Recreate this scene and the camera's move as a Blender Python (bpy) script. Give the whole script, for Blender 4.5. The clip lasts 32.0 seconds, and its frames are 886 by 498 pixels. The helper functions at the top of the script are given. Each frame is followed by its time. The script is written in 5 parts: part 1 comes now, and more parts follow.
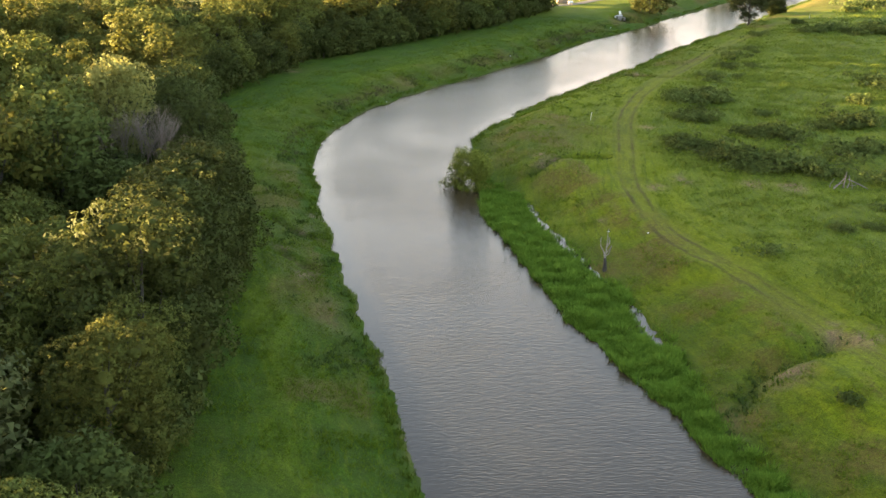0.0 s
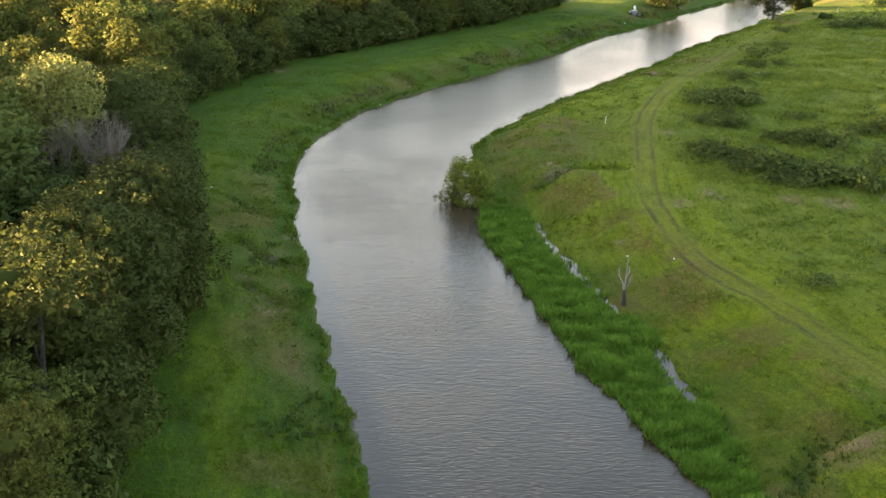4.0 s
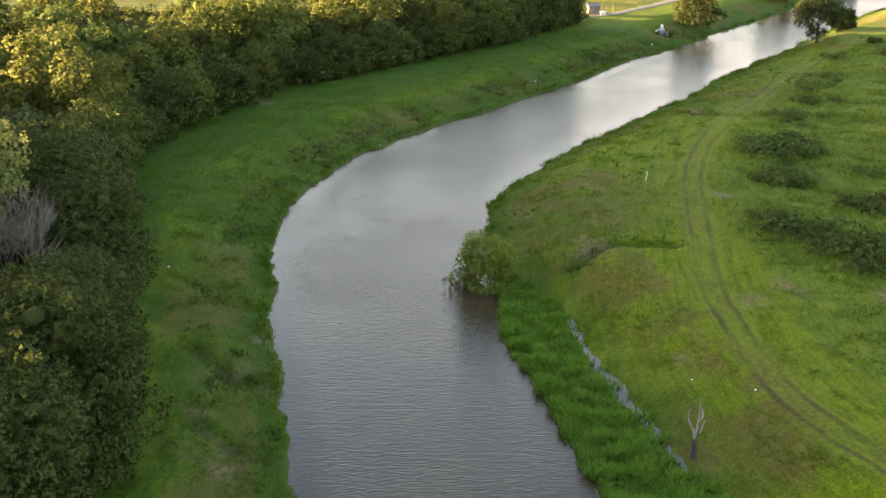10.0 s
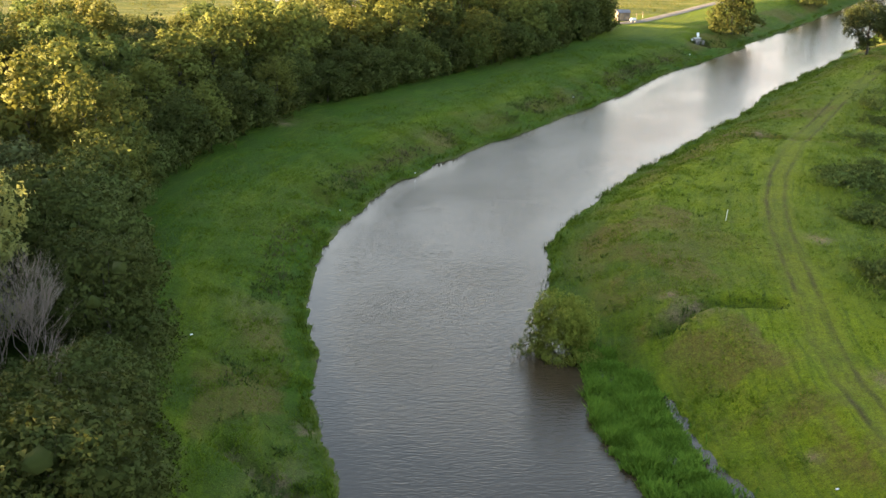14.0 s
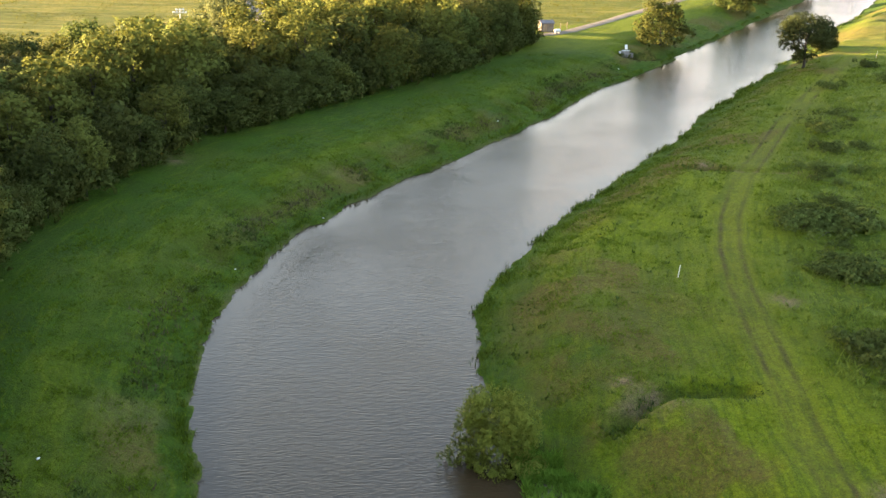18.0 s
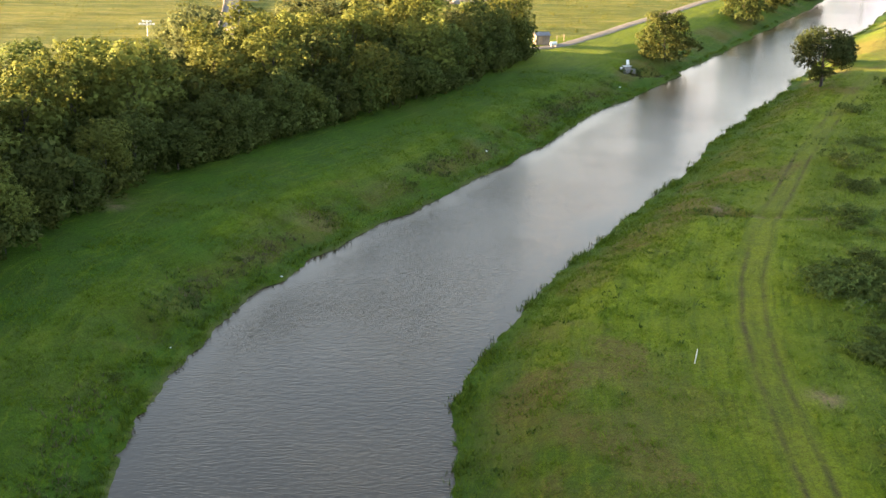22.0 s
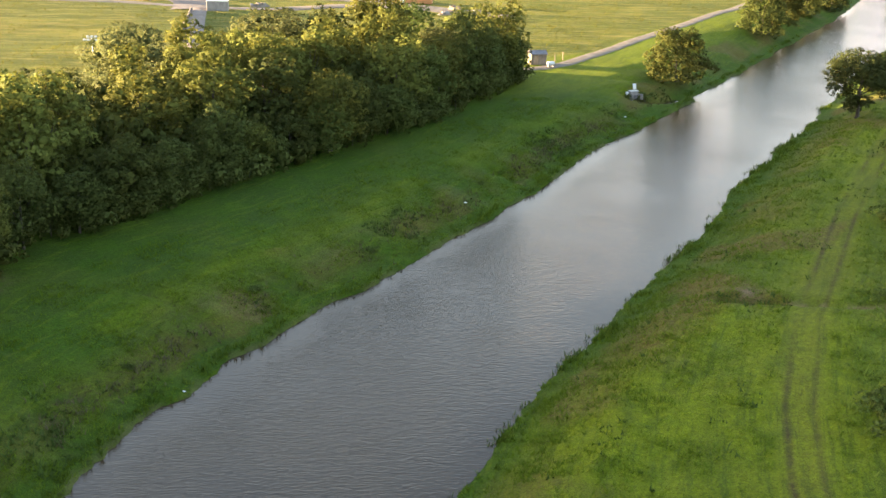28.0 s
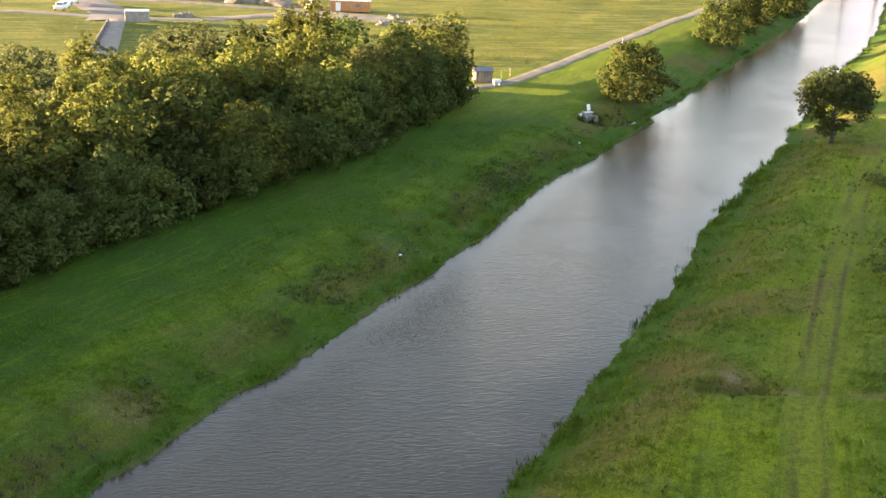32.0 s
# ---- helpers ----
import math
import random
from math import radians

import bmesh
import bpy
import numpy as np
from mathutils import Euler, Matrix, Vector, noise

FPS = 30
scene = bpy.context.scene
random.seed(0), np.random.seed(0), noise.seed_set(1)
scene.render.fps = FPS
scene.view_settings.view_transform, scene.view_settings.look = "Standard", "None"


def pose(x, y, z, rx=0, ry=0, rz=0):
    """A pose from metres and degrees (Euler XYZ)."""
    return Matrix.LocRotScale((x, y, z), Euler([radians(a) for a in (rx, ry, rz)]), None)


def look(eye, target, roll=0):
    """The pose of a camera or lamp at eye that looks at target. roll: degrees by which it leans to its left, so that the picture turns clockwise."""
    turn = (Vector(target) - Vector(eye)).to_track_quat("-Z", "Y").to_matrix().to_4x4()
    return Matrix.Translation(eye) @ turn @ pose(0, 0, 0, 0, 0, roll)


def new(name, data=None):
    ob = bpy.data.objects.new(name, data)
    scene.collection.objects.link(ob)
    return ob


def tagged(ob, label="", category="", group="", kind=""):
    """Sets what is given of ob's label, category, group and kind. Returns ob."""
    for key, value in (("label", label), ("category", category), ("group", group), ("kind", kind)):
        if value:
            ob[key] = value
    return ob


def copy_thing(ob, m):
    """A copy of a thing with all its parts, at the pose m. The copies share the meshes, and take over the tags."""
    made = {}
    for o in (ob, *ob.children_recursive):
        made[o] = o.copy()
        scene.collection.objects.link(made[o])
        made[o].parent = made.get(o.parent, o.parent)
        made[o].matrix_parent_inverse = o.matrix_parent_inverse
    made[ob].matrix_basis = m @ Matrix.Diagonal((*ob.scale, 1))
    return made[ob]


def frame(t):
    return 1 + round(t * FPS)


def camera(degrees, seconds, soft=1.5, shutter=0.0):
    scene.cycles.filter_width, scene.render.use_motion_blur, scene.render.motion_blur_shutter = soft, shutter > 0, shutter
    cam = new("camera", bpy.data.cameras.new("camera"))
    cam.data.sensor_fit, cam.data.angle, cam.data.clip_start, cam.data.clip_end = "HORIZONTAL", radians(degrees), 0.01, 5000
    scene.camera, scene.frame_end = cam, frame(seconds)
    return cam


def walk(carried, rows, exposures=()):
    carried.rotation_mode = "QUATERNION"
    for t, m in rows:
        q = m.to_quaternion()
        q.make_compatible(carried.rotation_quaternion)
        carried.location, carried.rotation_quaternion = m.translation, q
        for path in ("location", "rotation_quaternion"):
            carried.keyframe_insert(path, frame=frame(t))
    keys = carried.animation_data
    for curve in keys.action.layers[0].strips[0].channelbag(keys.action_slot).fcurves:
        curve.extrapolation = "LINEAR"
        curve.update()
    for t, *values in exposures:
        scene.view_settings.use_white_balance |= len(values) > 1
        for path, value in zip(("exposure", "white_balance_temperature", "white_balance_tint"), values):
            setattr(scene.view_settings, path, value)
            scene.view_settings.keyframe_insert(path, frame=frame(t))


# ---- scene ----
cam = camera(41.0, 32.0)
PATH = [
    (0, (-0.905, -24.367, 38.351), (-0.878, -22.471, 37.716), 0.8),
    (0.5, (-0.68, -22.376, 37.808), (-0.656, -20.48, 37.173), 0.7),
    (1, (-0.31, -20.33, 37.241), (-0.29, -18.434, 36.606), 0.5),
    (1.5, (0.009, -18.272, 36.678), (0.027, -16.375, 36.043), 0.6),
    (2, (0.407, -16.195, 36.119), (0.421, -14.299, 35.484), 0.5),
    (2.5, (0.578, -14.013, 35.819), (0.59, -12.117, 35.182), 0.5),
    (3, (0.731, -11.838, 35.658), (0.741, -9.942, 35.022), 0.5),
    (3.5, (0.879, -9.7, 35.502), (0.888, -7.805, 34.865), 0.5),
    (5.5, (0.997, -1.403, 35.46), (1.005, 0.493, 34.824), 0.9),
    (6, (1.023, 0.715, 35.491), (1.03, 2.611, 34.855), 1.0),
    (6.5, (1.079, 2.747, 35.524), (1.085, 4.643, 34.888), 1.0),
    (7, (1.017, 4.813, 35.528), (1.024, 6.708, 34.89), 1.1),
    (7.5, (0.963, 6.785, 35.619), (0.971, 8.68, 34.98), 1.2),
    (8, (0.939, 8.853, 35.627), (0.947, 10.748, 34.987), 1.3),
    (8.5, (0.907, 10.966, 35.629), (0.914, 12.861, 34.989), 1.2),
    (9, (0.727, 13.032, 35.717), (0.734, 14.927, 35.077), 1.3),
    (9.5, (0.507, 15.092, 35.808), (0.513, 16.987, 35.169), 1.2),
    (10, (0.073, 17.177, 35.941), (0.08, 19.072, 35.301), 1.3),
    (10.5, (-0.53, 19.258, 36.008), (-0.521, 21.153, 35.368), 1.4),
    (11, (-1.229, 21.27, 35.987), (-1.219, 23.164, 35.347), 1.4),
    (11.5, (-1.995, 23.206, 35.906), (-1.984, 25.1, 35.266), 1.4),
    (12, (-2.827, 25.071, 35.869), (-2.816, 26.966, 35.229), 1.4),
    (12.5, (-3.795, 27.015, 35.844), (-3.782, 28.909, 35.202), 1.4),
    (13, (-4.628, 28.895, 35.76), (-4.613, 30.789, 35.118), 1.5),
    (13.5, (-5.315, 30.853, 35.633), (-5.297, 32.747, 34.991), 1.5),
    (14, (-5.672, 32.825, 35.533), (-5.651, 34.718, 34.89), 1.5),
    (14.5, (-5.858, 34.884, 35.379), (-5.798, 36.777, 34.737), 1.6),
    (15, (-5.904, 37.023, 35.323), (-5.772, 38.913, 34.683), 1.8),
    (15.5, (-5.803, 39.048, 35.376), (-5.657, 40.937, 34.736), 1.7),
    (17.5, (-5.069, 47.16, 35.643), (-4.915, 49.048, 35.001), 1.7),
    (18, (-4.784, 49.097, 35.864), (-4.63, 50.985, 35.222), 1.7),
    (18.5, (-4.429, 51.216, 35.995), (-4.276, 53.103, 35.352), 1.6),
    (19, (-4.134, 53.2, 36.113), (-3.979, 55.087, 35.469), 1.7),
    (19.5, (-3.748, 55.155, 36.149), (-3.592, 57.042, 35.504), 1.7),
    (20, (-3.372, 57.271, 36.082), (-3.215, 59.158, 35.437), 1.7),
    (20.5, (-2.972, 59.549, 35.95), (-2.815, 61.436, 35.306), 1.6),
    (21, (-2.55, 61.684, 36.045), (-2.392, 63.571, 35.399), 1.6),
    (21.5, (-2.089, 63.634, 36.127), (-1.932, 65.521, 35.481), 1.6),
    (22, (-1.717, 65.748, 36.23), (-1.56, 67.634, 35.584), 1.7),
    (22.5, (-1.25, 67.779, 36.234), (-1.093, 69.665, 35.588), 1.7),
    (23, (-0.693, 69.858, 36.185), (-0.538, 71.745, 35.54), 1.6),
    (23.5, (-0.326, 71.74, 36.398), (-0.171, 73.627, 35.752), 1.6),
    (24, (0.202, 73.771, 36.443), (0.355, 75.658, 35.797), 1.6),
    (24.5, (0.706, 75.755, 36.513), (0.858, 77.641, 35.867), 1.7),
    (25, (1.261, 77.791, 36.545), (1.411, 79.678, 35.898), 1.7),
    (25.5, (1.83, 79.837, 36.471), (1.977, 81.724, 35.826), 1.7),
    (27.5, (3.216, 88.222, 35.724), (3.367, 90.109, 35.078), 1.9),
    (28, (3.673, 90.261, 35.498), (3.822, 92.148, 34.851), 1.9),
    (28.5, (3.992, 92.285, 35.351), (4.148, 94.17, 34.702), 2.0),
    (29, (4.31, 94.371, 35.221), (4.481, 96.255, 34.572), 2.1),
    (29.5, (4.577, 96.402, 35.163), (4.76, 98.286, 34.516), 2.1),
    (30, (5.084, 98.286, 35.376), (5.271, 100.169, 34.728), 2.1),
    (30.5, (5.491, 100.369, 35.521), (5.688, 102.251, 34.872), 2.0),
    (31, (5.765, 102.352, 35.582), (5.973, 104.232, 34.933), 2.1),
    (31.5, (6.077, 104.471, 35.651), (6.298, 106.35, 35.001), 2.0),
    (32, (6.398, 106.639, 35.709), (6.631, 108.517, 35.06), 2.0),
]
walk(cam, [(t, look(eye, target, roll)) for t, eye, target, roll in PATH], [(0, 4.14, 7400, 28), (6, 4.1, 7250, 26), (20, 4.05, 7120, 25), (32, 3.99, 6980, 25)])

# ---- light ----
SUN_AZ, SUN_EL = radians(286), radians(4.6)
world = bpy.data.worlds.new("world")
scene.world = world
world.use_nodes = True
wn = world.node_tree.nodes
sky = wn.new("ShaderNodeTexSky")
sky.sky_type, sky.sun_disc = "NISHITA", False
sky.sun_elevation, sky.sun_rotation = SUN_EL, SUN_AZ
sky.dust_density, sky.air_density, sky.ozone_density = 1.6, 1.45, 2.2
wn["Background"].inputs["Strength"].default_value = 0.1
# evening haze that pales the sky towards the horizon
wl_ = world.node_tree.links
way = wn.new("ShaderNodeTexCoord")
up = wn.new("ShaderNodeSeparateXYZ")
wl_.new(way.outputs["Generated"], up.inputs[0])
low = wn.new("ShaderNodeMapRange")
low.inputs["From Min"].default_value, low.inputs["From Max"].default_value = 0.0, 1.0
low.inputs["To Min"].default_value, low.inputs["To Max"].default_value = 1.0, 0.0
wl_.new(up.outputs["Z"], low.inputs["Value"])
fade = wn.new("ShaderNodeMath")
fade.operation = "POWER"
fade.inputs[1].default_value = 5.5
wl_.new(low.outputs["Result"], fade.inputs[0])
haze = wn.new("ShaderNodeMix")
haze.data_type, haze.blend_type = "RGBA", "ADD"
wl_.new(fade.outputs[0], haze.inputs[0])
wl_.new(sky.outputs["Color"], haze.inputs[6])
# the haze is warm towards the low sun and blue away from it
side = wn.new("ShaderNodeVectorMath")
side.operation = "DOT_PRODUCT"
side.inputs[1].default_value = (math.sin(SUN_AZ), math.cos(SUN_AZ), 0)
wl_.new(way.outputs["Generated"], side.inputs[0])
glow = wn.new("ShaderNodeMapRange")
glow.inputs["From Min"].default_value, glow.inputs["From Max"].default_value = -0.9, 0.85
wl_.new(side.outputs["Value"], glow.inputs["Value"])
tint = wn.new("ShaderNodeMix")
tint.data_type = "RGBA"
wl_.new(glow.outputs["Result"], tint.inputs[0])
tint.inputs[6].default_value, tint.inputs[7].default_value = (0.15, 0.75, 1.95, 1), (2.0, 1.55, 1.45, 1)
wl_.new(tint.outputs[2], haze.inputs[7])
wl_.new(haze.outputs[2], wn["Background"].inputs["Color"])
sun_data = bpy.data.lights.new("sun", "SUN")
sun_data.energy, sun_data.angle, sun_data.color = 3.5, radians(0.6), (1.0, 0.79, 0.47)
sun = new("sun", sun_data)
sun_dir = Vector((math.sin(SUN_AZ) * math.cos(SUN_EL), math.cos(SUN_AZ) * math.cos(SUN_EL), math.sin(SUN_EL)))
sun.matrix_world = look(sun_dir * 300, (0, 0, 0))

# ---- helpers of this scene ----
rng = np.random.default_rng(7)


def np_mesh(name, verts, faces, mat=None, smooth=False, normals=None):
    """A mesh from arrays of vertices and of faces that all have the same number of corners."""
    verts, faces = np.asarray(verts, np.float32), np.asarray(faces, np.int32)
    me = bpy.data.meshes.new(name)
    me.vertices.add(len(verts))
    me.vertices.foreach_set("co", verts.ravel())
    k = faces.shape[1]
    me.loops.add(faces.size)
    me.loops.foreach_set("vertex_index", faces.ravel())
    me.polygons.add(len(faces))
    me.polygons.foreach_set("loop_start", np.arange(0, faces.size, k, dtype=np.int32))
    me.polygons.foreach_set("use_smooth", np.full(len(faces), smooth))
    me.update(calc_edges=True)
    if normals is not None:
        me.polygons.foreach_set("use_smooth", np.full(len(faces), True))
        me.normals_split_custom_set_from_vertices(np.asarray(normals, np.float32))
    if mat:
        me.materials.append(mat)
    return me


def part(name, data, material, parent, label=""):
    """Links a bmesh or a mesh as one object under a thing or a part."""
    if isinstance(data, bmesh.types.BMesh):
        me = bpy.data.meshes.new(name)
        data.to_mesh(me)
        data.free()
        data = me
    if material and not data.materials:
        data.materials.append(material)
    ob = new(name, data)
    ob.parent = parent
    if label:
        ob["label"] = label
    return ob


def thing(name, m, label, category, group="", kind=""):
    ob = new(name)
    ob.empty_display_size = 0.3
    ob.matrix_basis = m
    return tagged(ob, label, category, group, kind)


def box(bm, size, m=None, bevel=0.0):
    """A box with its corner-to-corner size, standing at the pose m, with bevelled edges."""
    made = bmesh.ops.create_cube(bm, size=1.0, matrix=(m or Matrix()) @ Matrix.Diagonal((*size, 1)))
    if bevel:
        edges = list({e for v in made["verts"] for e in v.link_edges})
        bmesh.ops.bevel(bm, geom=edges, offset=bevel, segments=1, affect="EDGES")
    return bm


def tube(points, radii, sides=6):
    """Vertices and quads of a bent, tapered tube."""
    vs, fs = [], []
    for i, (p, r) in enumerate(zip(points, radii)):
        a = Vector(points[max(i - 1, 0)])
        b = Vector(points[min(i + 1, len(points) - 1)])
        d = (b - a).normalized()
        u = d.orthogonal().normalized()
        w = d.cross(u)
        for k in range(sides):
            an = 2 * math.pi * k / sides
            vs.append(tuple(Vector(p) + r * (math.cos(an) * u + math.sin(an) * w)))
    for i in range(len(points) - 1):
        for k in range(sides):
            q = (k + 1) % sides
            fs.append((i * sides + k, i * sides + q, (i + 1) * sides + q, (i + 1) * sides + k))
    return vs, fs


def tubes(name, runs, mat, sides=6):
    vs, fs = [], []
    for points, radii in runs:
        v, f = tube(points, radii, sides)
        n = len(vs)
        vs += v
        fs += [tuple(n + i for i in q) for q in f]
    return np_mesh(name, vs, fs, mat, True)


LATTICE = np.random.default_rng(3).random((256, 256))


def field(x, y, size, shift=0):
    """Smooth value noise, 0 to 1, with cells of the given size."""
    ca, sa = math.cos(0.6 + 0.9 * shift), math.sin(0.6 + 0.9 * shift)
    u, v = (ca * x - sa * y) / size + 17.3 * shift + 1000, (sa * x + ca * y) / size + 9.1 * shift + 1000
    u, v = u + 0.35 * np.sin(1.7 * v), v + 0.35 * np.sin(1.3 * u)
    i, j = np.floor(u).astype(int), np.floor(v).astype(int)
    a, b = u - i, v - j
    a, b = a * a * (3 - 2 * a), b * b * (3 - 2 * b)
    g = lambda p, q: LATTICE[p % 256, q % 256]
    return (g(i, j) * (1 - a) + g(i + 1, j) * a) * (1 - b) + (g(i, j + 1) * (1 - a) + g(i + 1, j + 1) * a) * b


def ramp(v, a, b):
    t = np.clip((v - a) / (b - a), 0, 1)
    return t * t * (3 - 2 * t)


def off_line(x, y, line):
    """Distance to a polyline, and the signed side of the nearest piece."""
    best = np.full(np.shape(x), 1e9)
    side = np.zeros(np.shape(x))
    for (ax, ay), (bx, by) in zip(line[:-1], line[1:]):
        dx, dy = bx - ax, by - ay
        ll = dx * dx + dy * dy
        t = np.clip(((x - ax) * dx + (y - ay) * dy) / ll, 0, 1)
        ox, oy = x - ax - t * dx, y - ay - t * dy
        d = np.hypot(ox, oy)
        s = np.sign(dx * oy - dy * ox)
        near = d < best
        best, side = np.where(near, d, best), np.where(near, s, side)
    return best, side


# ---- materials ----
def material(name):
    m = bpy.data.materials.new(name)
    m.use_nodes = True
    nt = m.node_tree
    return m, nt, nt.nodes["Principled BSDF"], nt.nodes, nt.links


def noise_node(nt, scale, detail=4.0, rough=0.6, vec=None):
    n = nt.nodes.new("ShaderNodeTexNoise")
    n.inputs["Scale"].default_value, n.inputs["Detail"].default_value, n.inputs["Roughness"].default_value = scale, detail, rough
    if vec is not None:
        nt.links.new(vec, n.inputs["Vector"])
    return n.outputs["Fac"]


def mapped(nt, value, a, b, lo=0.0, hi=1.0):
    n = nt.nodes.new("ShaderNodeMapRange")
    for key, v in (("From Min", a), ("From Max", b), ("To Min", lo), ("To Max", hi)):
        n.inputs[key].default_value = v
    nt.links.new(value, n.inputs["Value"])
    return n.outputs["Result"]


def mix(nt, fac, a, b, blend="MIX"):
    n = nt.nodes.new("ShaderNodeMix")
    n.data_type, n.blend_type = "RGBA", blend
    for key, v in ((0, fac), (6, a), (7, b)):
        if isinstance(v, bpy.types.NodeSocket):
            nt.links.new(v, n.inputs[key])
        elif key == 0:
            n.inputs[key].default_value = v
        else:
            n.inputs[key].default_value = (*v, 1)
    return n.outputs[2]


def times(nt, a, b):
    n = nt.nodes.new("ShaderNodeMath")
    n.operation = "MULTIPLY"
    for key, v in ((0, a), (1, b)):
        if isinstance(v, bpy.types.NodeSocket):
            nt.links.new(v, n.inputs[key])
        else:
            n.inputs[key].default_value = v
    return n.outputs[0]


def bumped(nt, bsdf, height, strength, distance):
    n = nt.nodes.new("ShaderNodeBump")
    n.inputs["Strength"].default_value, n.inputs["Distance"].default_value = strength, distance
    nt.links.new(height, n.inputs["Height"])
    nt.links.new(n.outputs["Normal"], bsdf.inputs["Normal"])
    return n


def plain(name, a, b, scale=3.0, rough=0.8, metal=0.0, bump=0.02):
    """A material that varies between two colours at two scales."""
    m, nt, bsdf, nodes, links = material(name)
    pos = nodes.new("ShaderNodeTexCoord").outputs["Object"]
    big, small = noise_node(nt, scale, 3, 0.6, pos), noise_node(nt, scale * 9, 4, 0.7, pos)
    c = mix(nt, mapped(nt, big, 0.35, 0.65), a, b)
    c = mix(nt, mapped(nt, small, 0.3, 0.7, 0.0, 0.35), c, tuple(0.5 * v for v in a))
    links.new(c, bsdf.inputs["Base Color"])
    bsdf.inputs["Roughness"].default_value, bsdf.inputs["Metallic"].default_value = rough, metal
    if bump:
        bumped(nt, bsdf, small, 0.5, bump)
    return m


def leaf_material(name, dark, light, gold, clear=0.35):
    """Leaves: the colour changes from plant to plant and from leaf to leaf; some light goes through."""
    m, nt, bsdf, nodes, links = material(name)
    info, geo = nodes.new("ShaderNodeObjectInfo"), nodes.new("ShaderNodeNewGeometry")
    pos = nodes.new("ShaderNodeTexCoord").outputs["Object"]
    big = noise_node(nt, 0.35, 2, 0.5, pos)
    c = mix(nt, mapped(nt, geo.outputs["Random Per Island"], 0.0, 1.0, 0.15, 0.75), dark, light)
    c = mix(nt, times(nt, mapped(nt, info.outputs["Random"], 0.35, 1.0), mapped(nt, big, 0.4, 0.7, 0.1, 0.8)), c, gold)
    c = mix(nt, 1.0, c, mapped(nt, info.outputs["Random"], 0.0, 1.0, 1.3, 0.68), "MULTIPLY")
    links.new(c, bsdf.inputs["Base Color"])
    bsdf.inputs["Roughness"].default_value = 0.7
    bsdf.inputs["Specular IOR Level"].default_value = 0.04
    tr = nodes.new("ShaderNodeBsdfTranslucent")
    links.new(mix(nt, 0.3, c, gold), tr.inputs["Color"])
    sh = nodes.new("ShaderNodeMixShader")
    sh.inputs[0].default_value = clear
    links.new(bsdf.outputs[0], sh.inputs[1])
    links.new(tr.outputs[0], sh.inputs[2])
    links.new(sh.outputs[0], nodes["Material Output"].inputs["Surface"])
    return m


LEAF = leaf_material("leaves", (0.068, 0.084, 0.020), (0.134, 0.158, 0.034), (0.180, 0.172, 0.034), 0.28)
# dark kinds of leaf, with the shade of sunless crowns worked into the colour
LEAF_DEEP_SHADED = leaf_material("dark_shaded_leaves", (0.038, 0.052, 0.015), (0.078, 0.100, 0.025), (0.108, 0.114, 0.026), 0.24)
# oak leaves made darker to stand for the shadow the tree is in
LEAF_OAK_SHADED = leaf_material("shaded_oak_leaves", (0.030, 0.042, 0.014), (0.058, 0.072, 0.023), (0.07, 0.075, 0.02), 0.28)
LEAF_GREY = leaf_material("grey_leaves", (0.060, 0.075, 0.027), (0.110, 0.128, 0.048), (0.14, 0.145, 0.045))
LEAF_GOLD = leaf_material("yellow_leaves", (0.15, 0.165, 0.05), (0.25, 0.265, 0.08), (0.26, 0.265, 0.08), 0.4)
LEAF_WILLOW = leaf_material("willow_leaves", (0.125, 0.160, 0.028), (0.250, 0.290, 0.052), (0.26, 0.28, 0.05), 0.42)
LEAF_SHRUB = leaf_material("shrub_leaves", (0.062, 0.090, 0.024), (0.125, 0.170, 0.042), (0.13, 0.16, 0.04), 0.3)
REED = leaf_material("reed_blades", (0.040, 0.104, 0.012), (0.142, 0.240, 0.030), (0.18, 0.24, 0.035), 0.4)
GRASS_TUFT = leaf_material("grass_blades", (0.040, 0.092, 0.007), (0.125, 0.180, 0.010), (0.21, 0.19, 0.04), 0.45)
WEED_TUFT = leaf_material("weed_blades", (0.080, 0.130, 0.020), (0.180, 0.240, 0.036), (0.20, 0.18, 0.05), 0.4)
WEED_DARK = leaf_material("dark_weed_leaves", (0.030, 0.054, 0.013), (0.066, 0.098, 0.022), (0.08, 0.095, 0.025), 0.25)
FRINGE = leaf_material("fringe_blades", (0.035, 0.075, 0.008), (0.085, 0.150, 0.016), (0.13, 0.16, 0.025), 0.35)
DEAD_STEM = leaf_material("dead_stems", (0.090, 0.076, 0.042), (0.170, 0.140, 0.085), (0.13, 0.13, 0.05), 0.2)
STRAW = leaf_material("field_blades", (0.115, 0.140, 0.024), (0.175, 0.185, 0.034), (0.18, 0.175, 0.035), 0.45)
BARK = plain("bark", (0.035, 0.030, 0.024), (0.07, 0.058, 0.045), 2.0, 0.9)
DEADWOOD = plain("dead_wood", (0.22, 0.185, 0.16), (0.36, 0.32, 0.28), 2.0, 0.9)
PALEWOOD = plain("bare_branches", (0.21, 0.16, 0.12), (0.34, 0.27, 0.215), 2.0, 0.9)
OLDWOOD = plain("weathered_dead_wood", (0.12, 0.10, 0.085), (0.22, 0.19, 0.165), 2.0, 0.9)
CONCRETE = plain("concrete", (0.22, 0.205, 0.19), (0.31, 0.295, 0.275), 1.2, 0.85)
GRAVEL = plain("gravel", (0.115, 0.095, 0.070), (0.19, 0.165, 0.13), 0.8, 0.95)
ASPHALT = plain("pale_road", (0.12, 0.105, 0.095), (0.17, 0.15, 0.135), 0.4, 0.9)
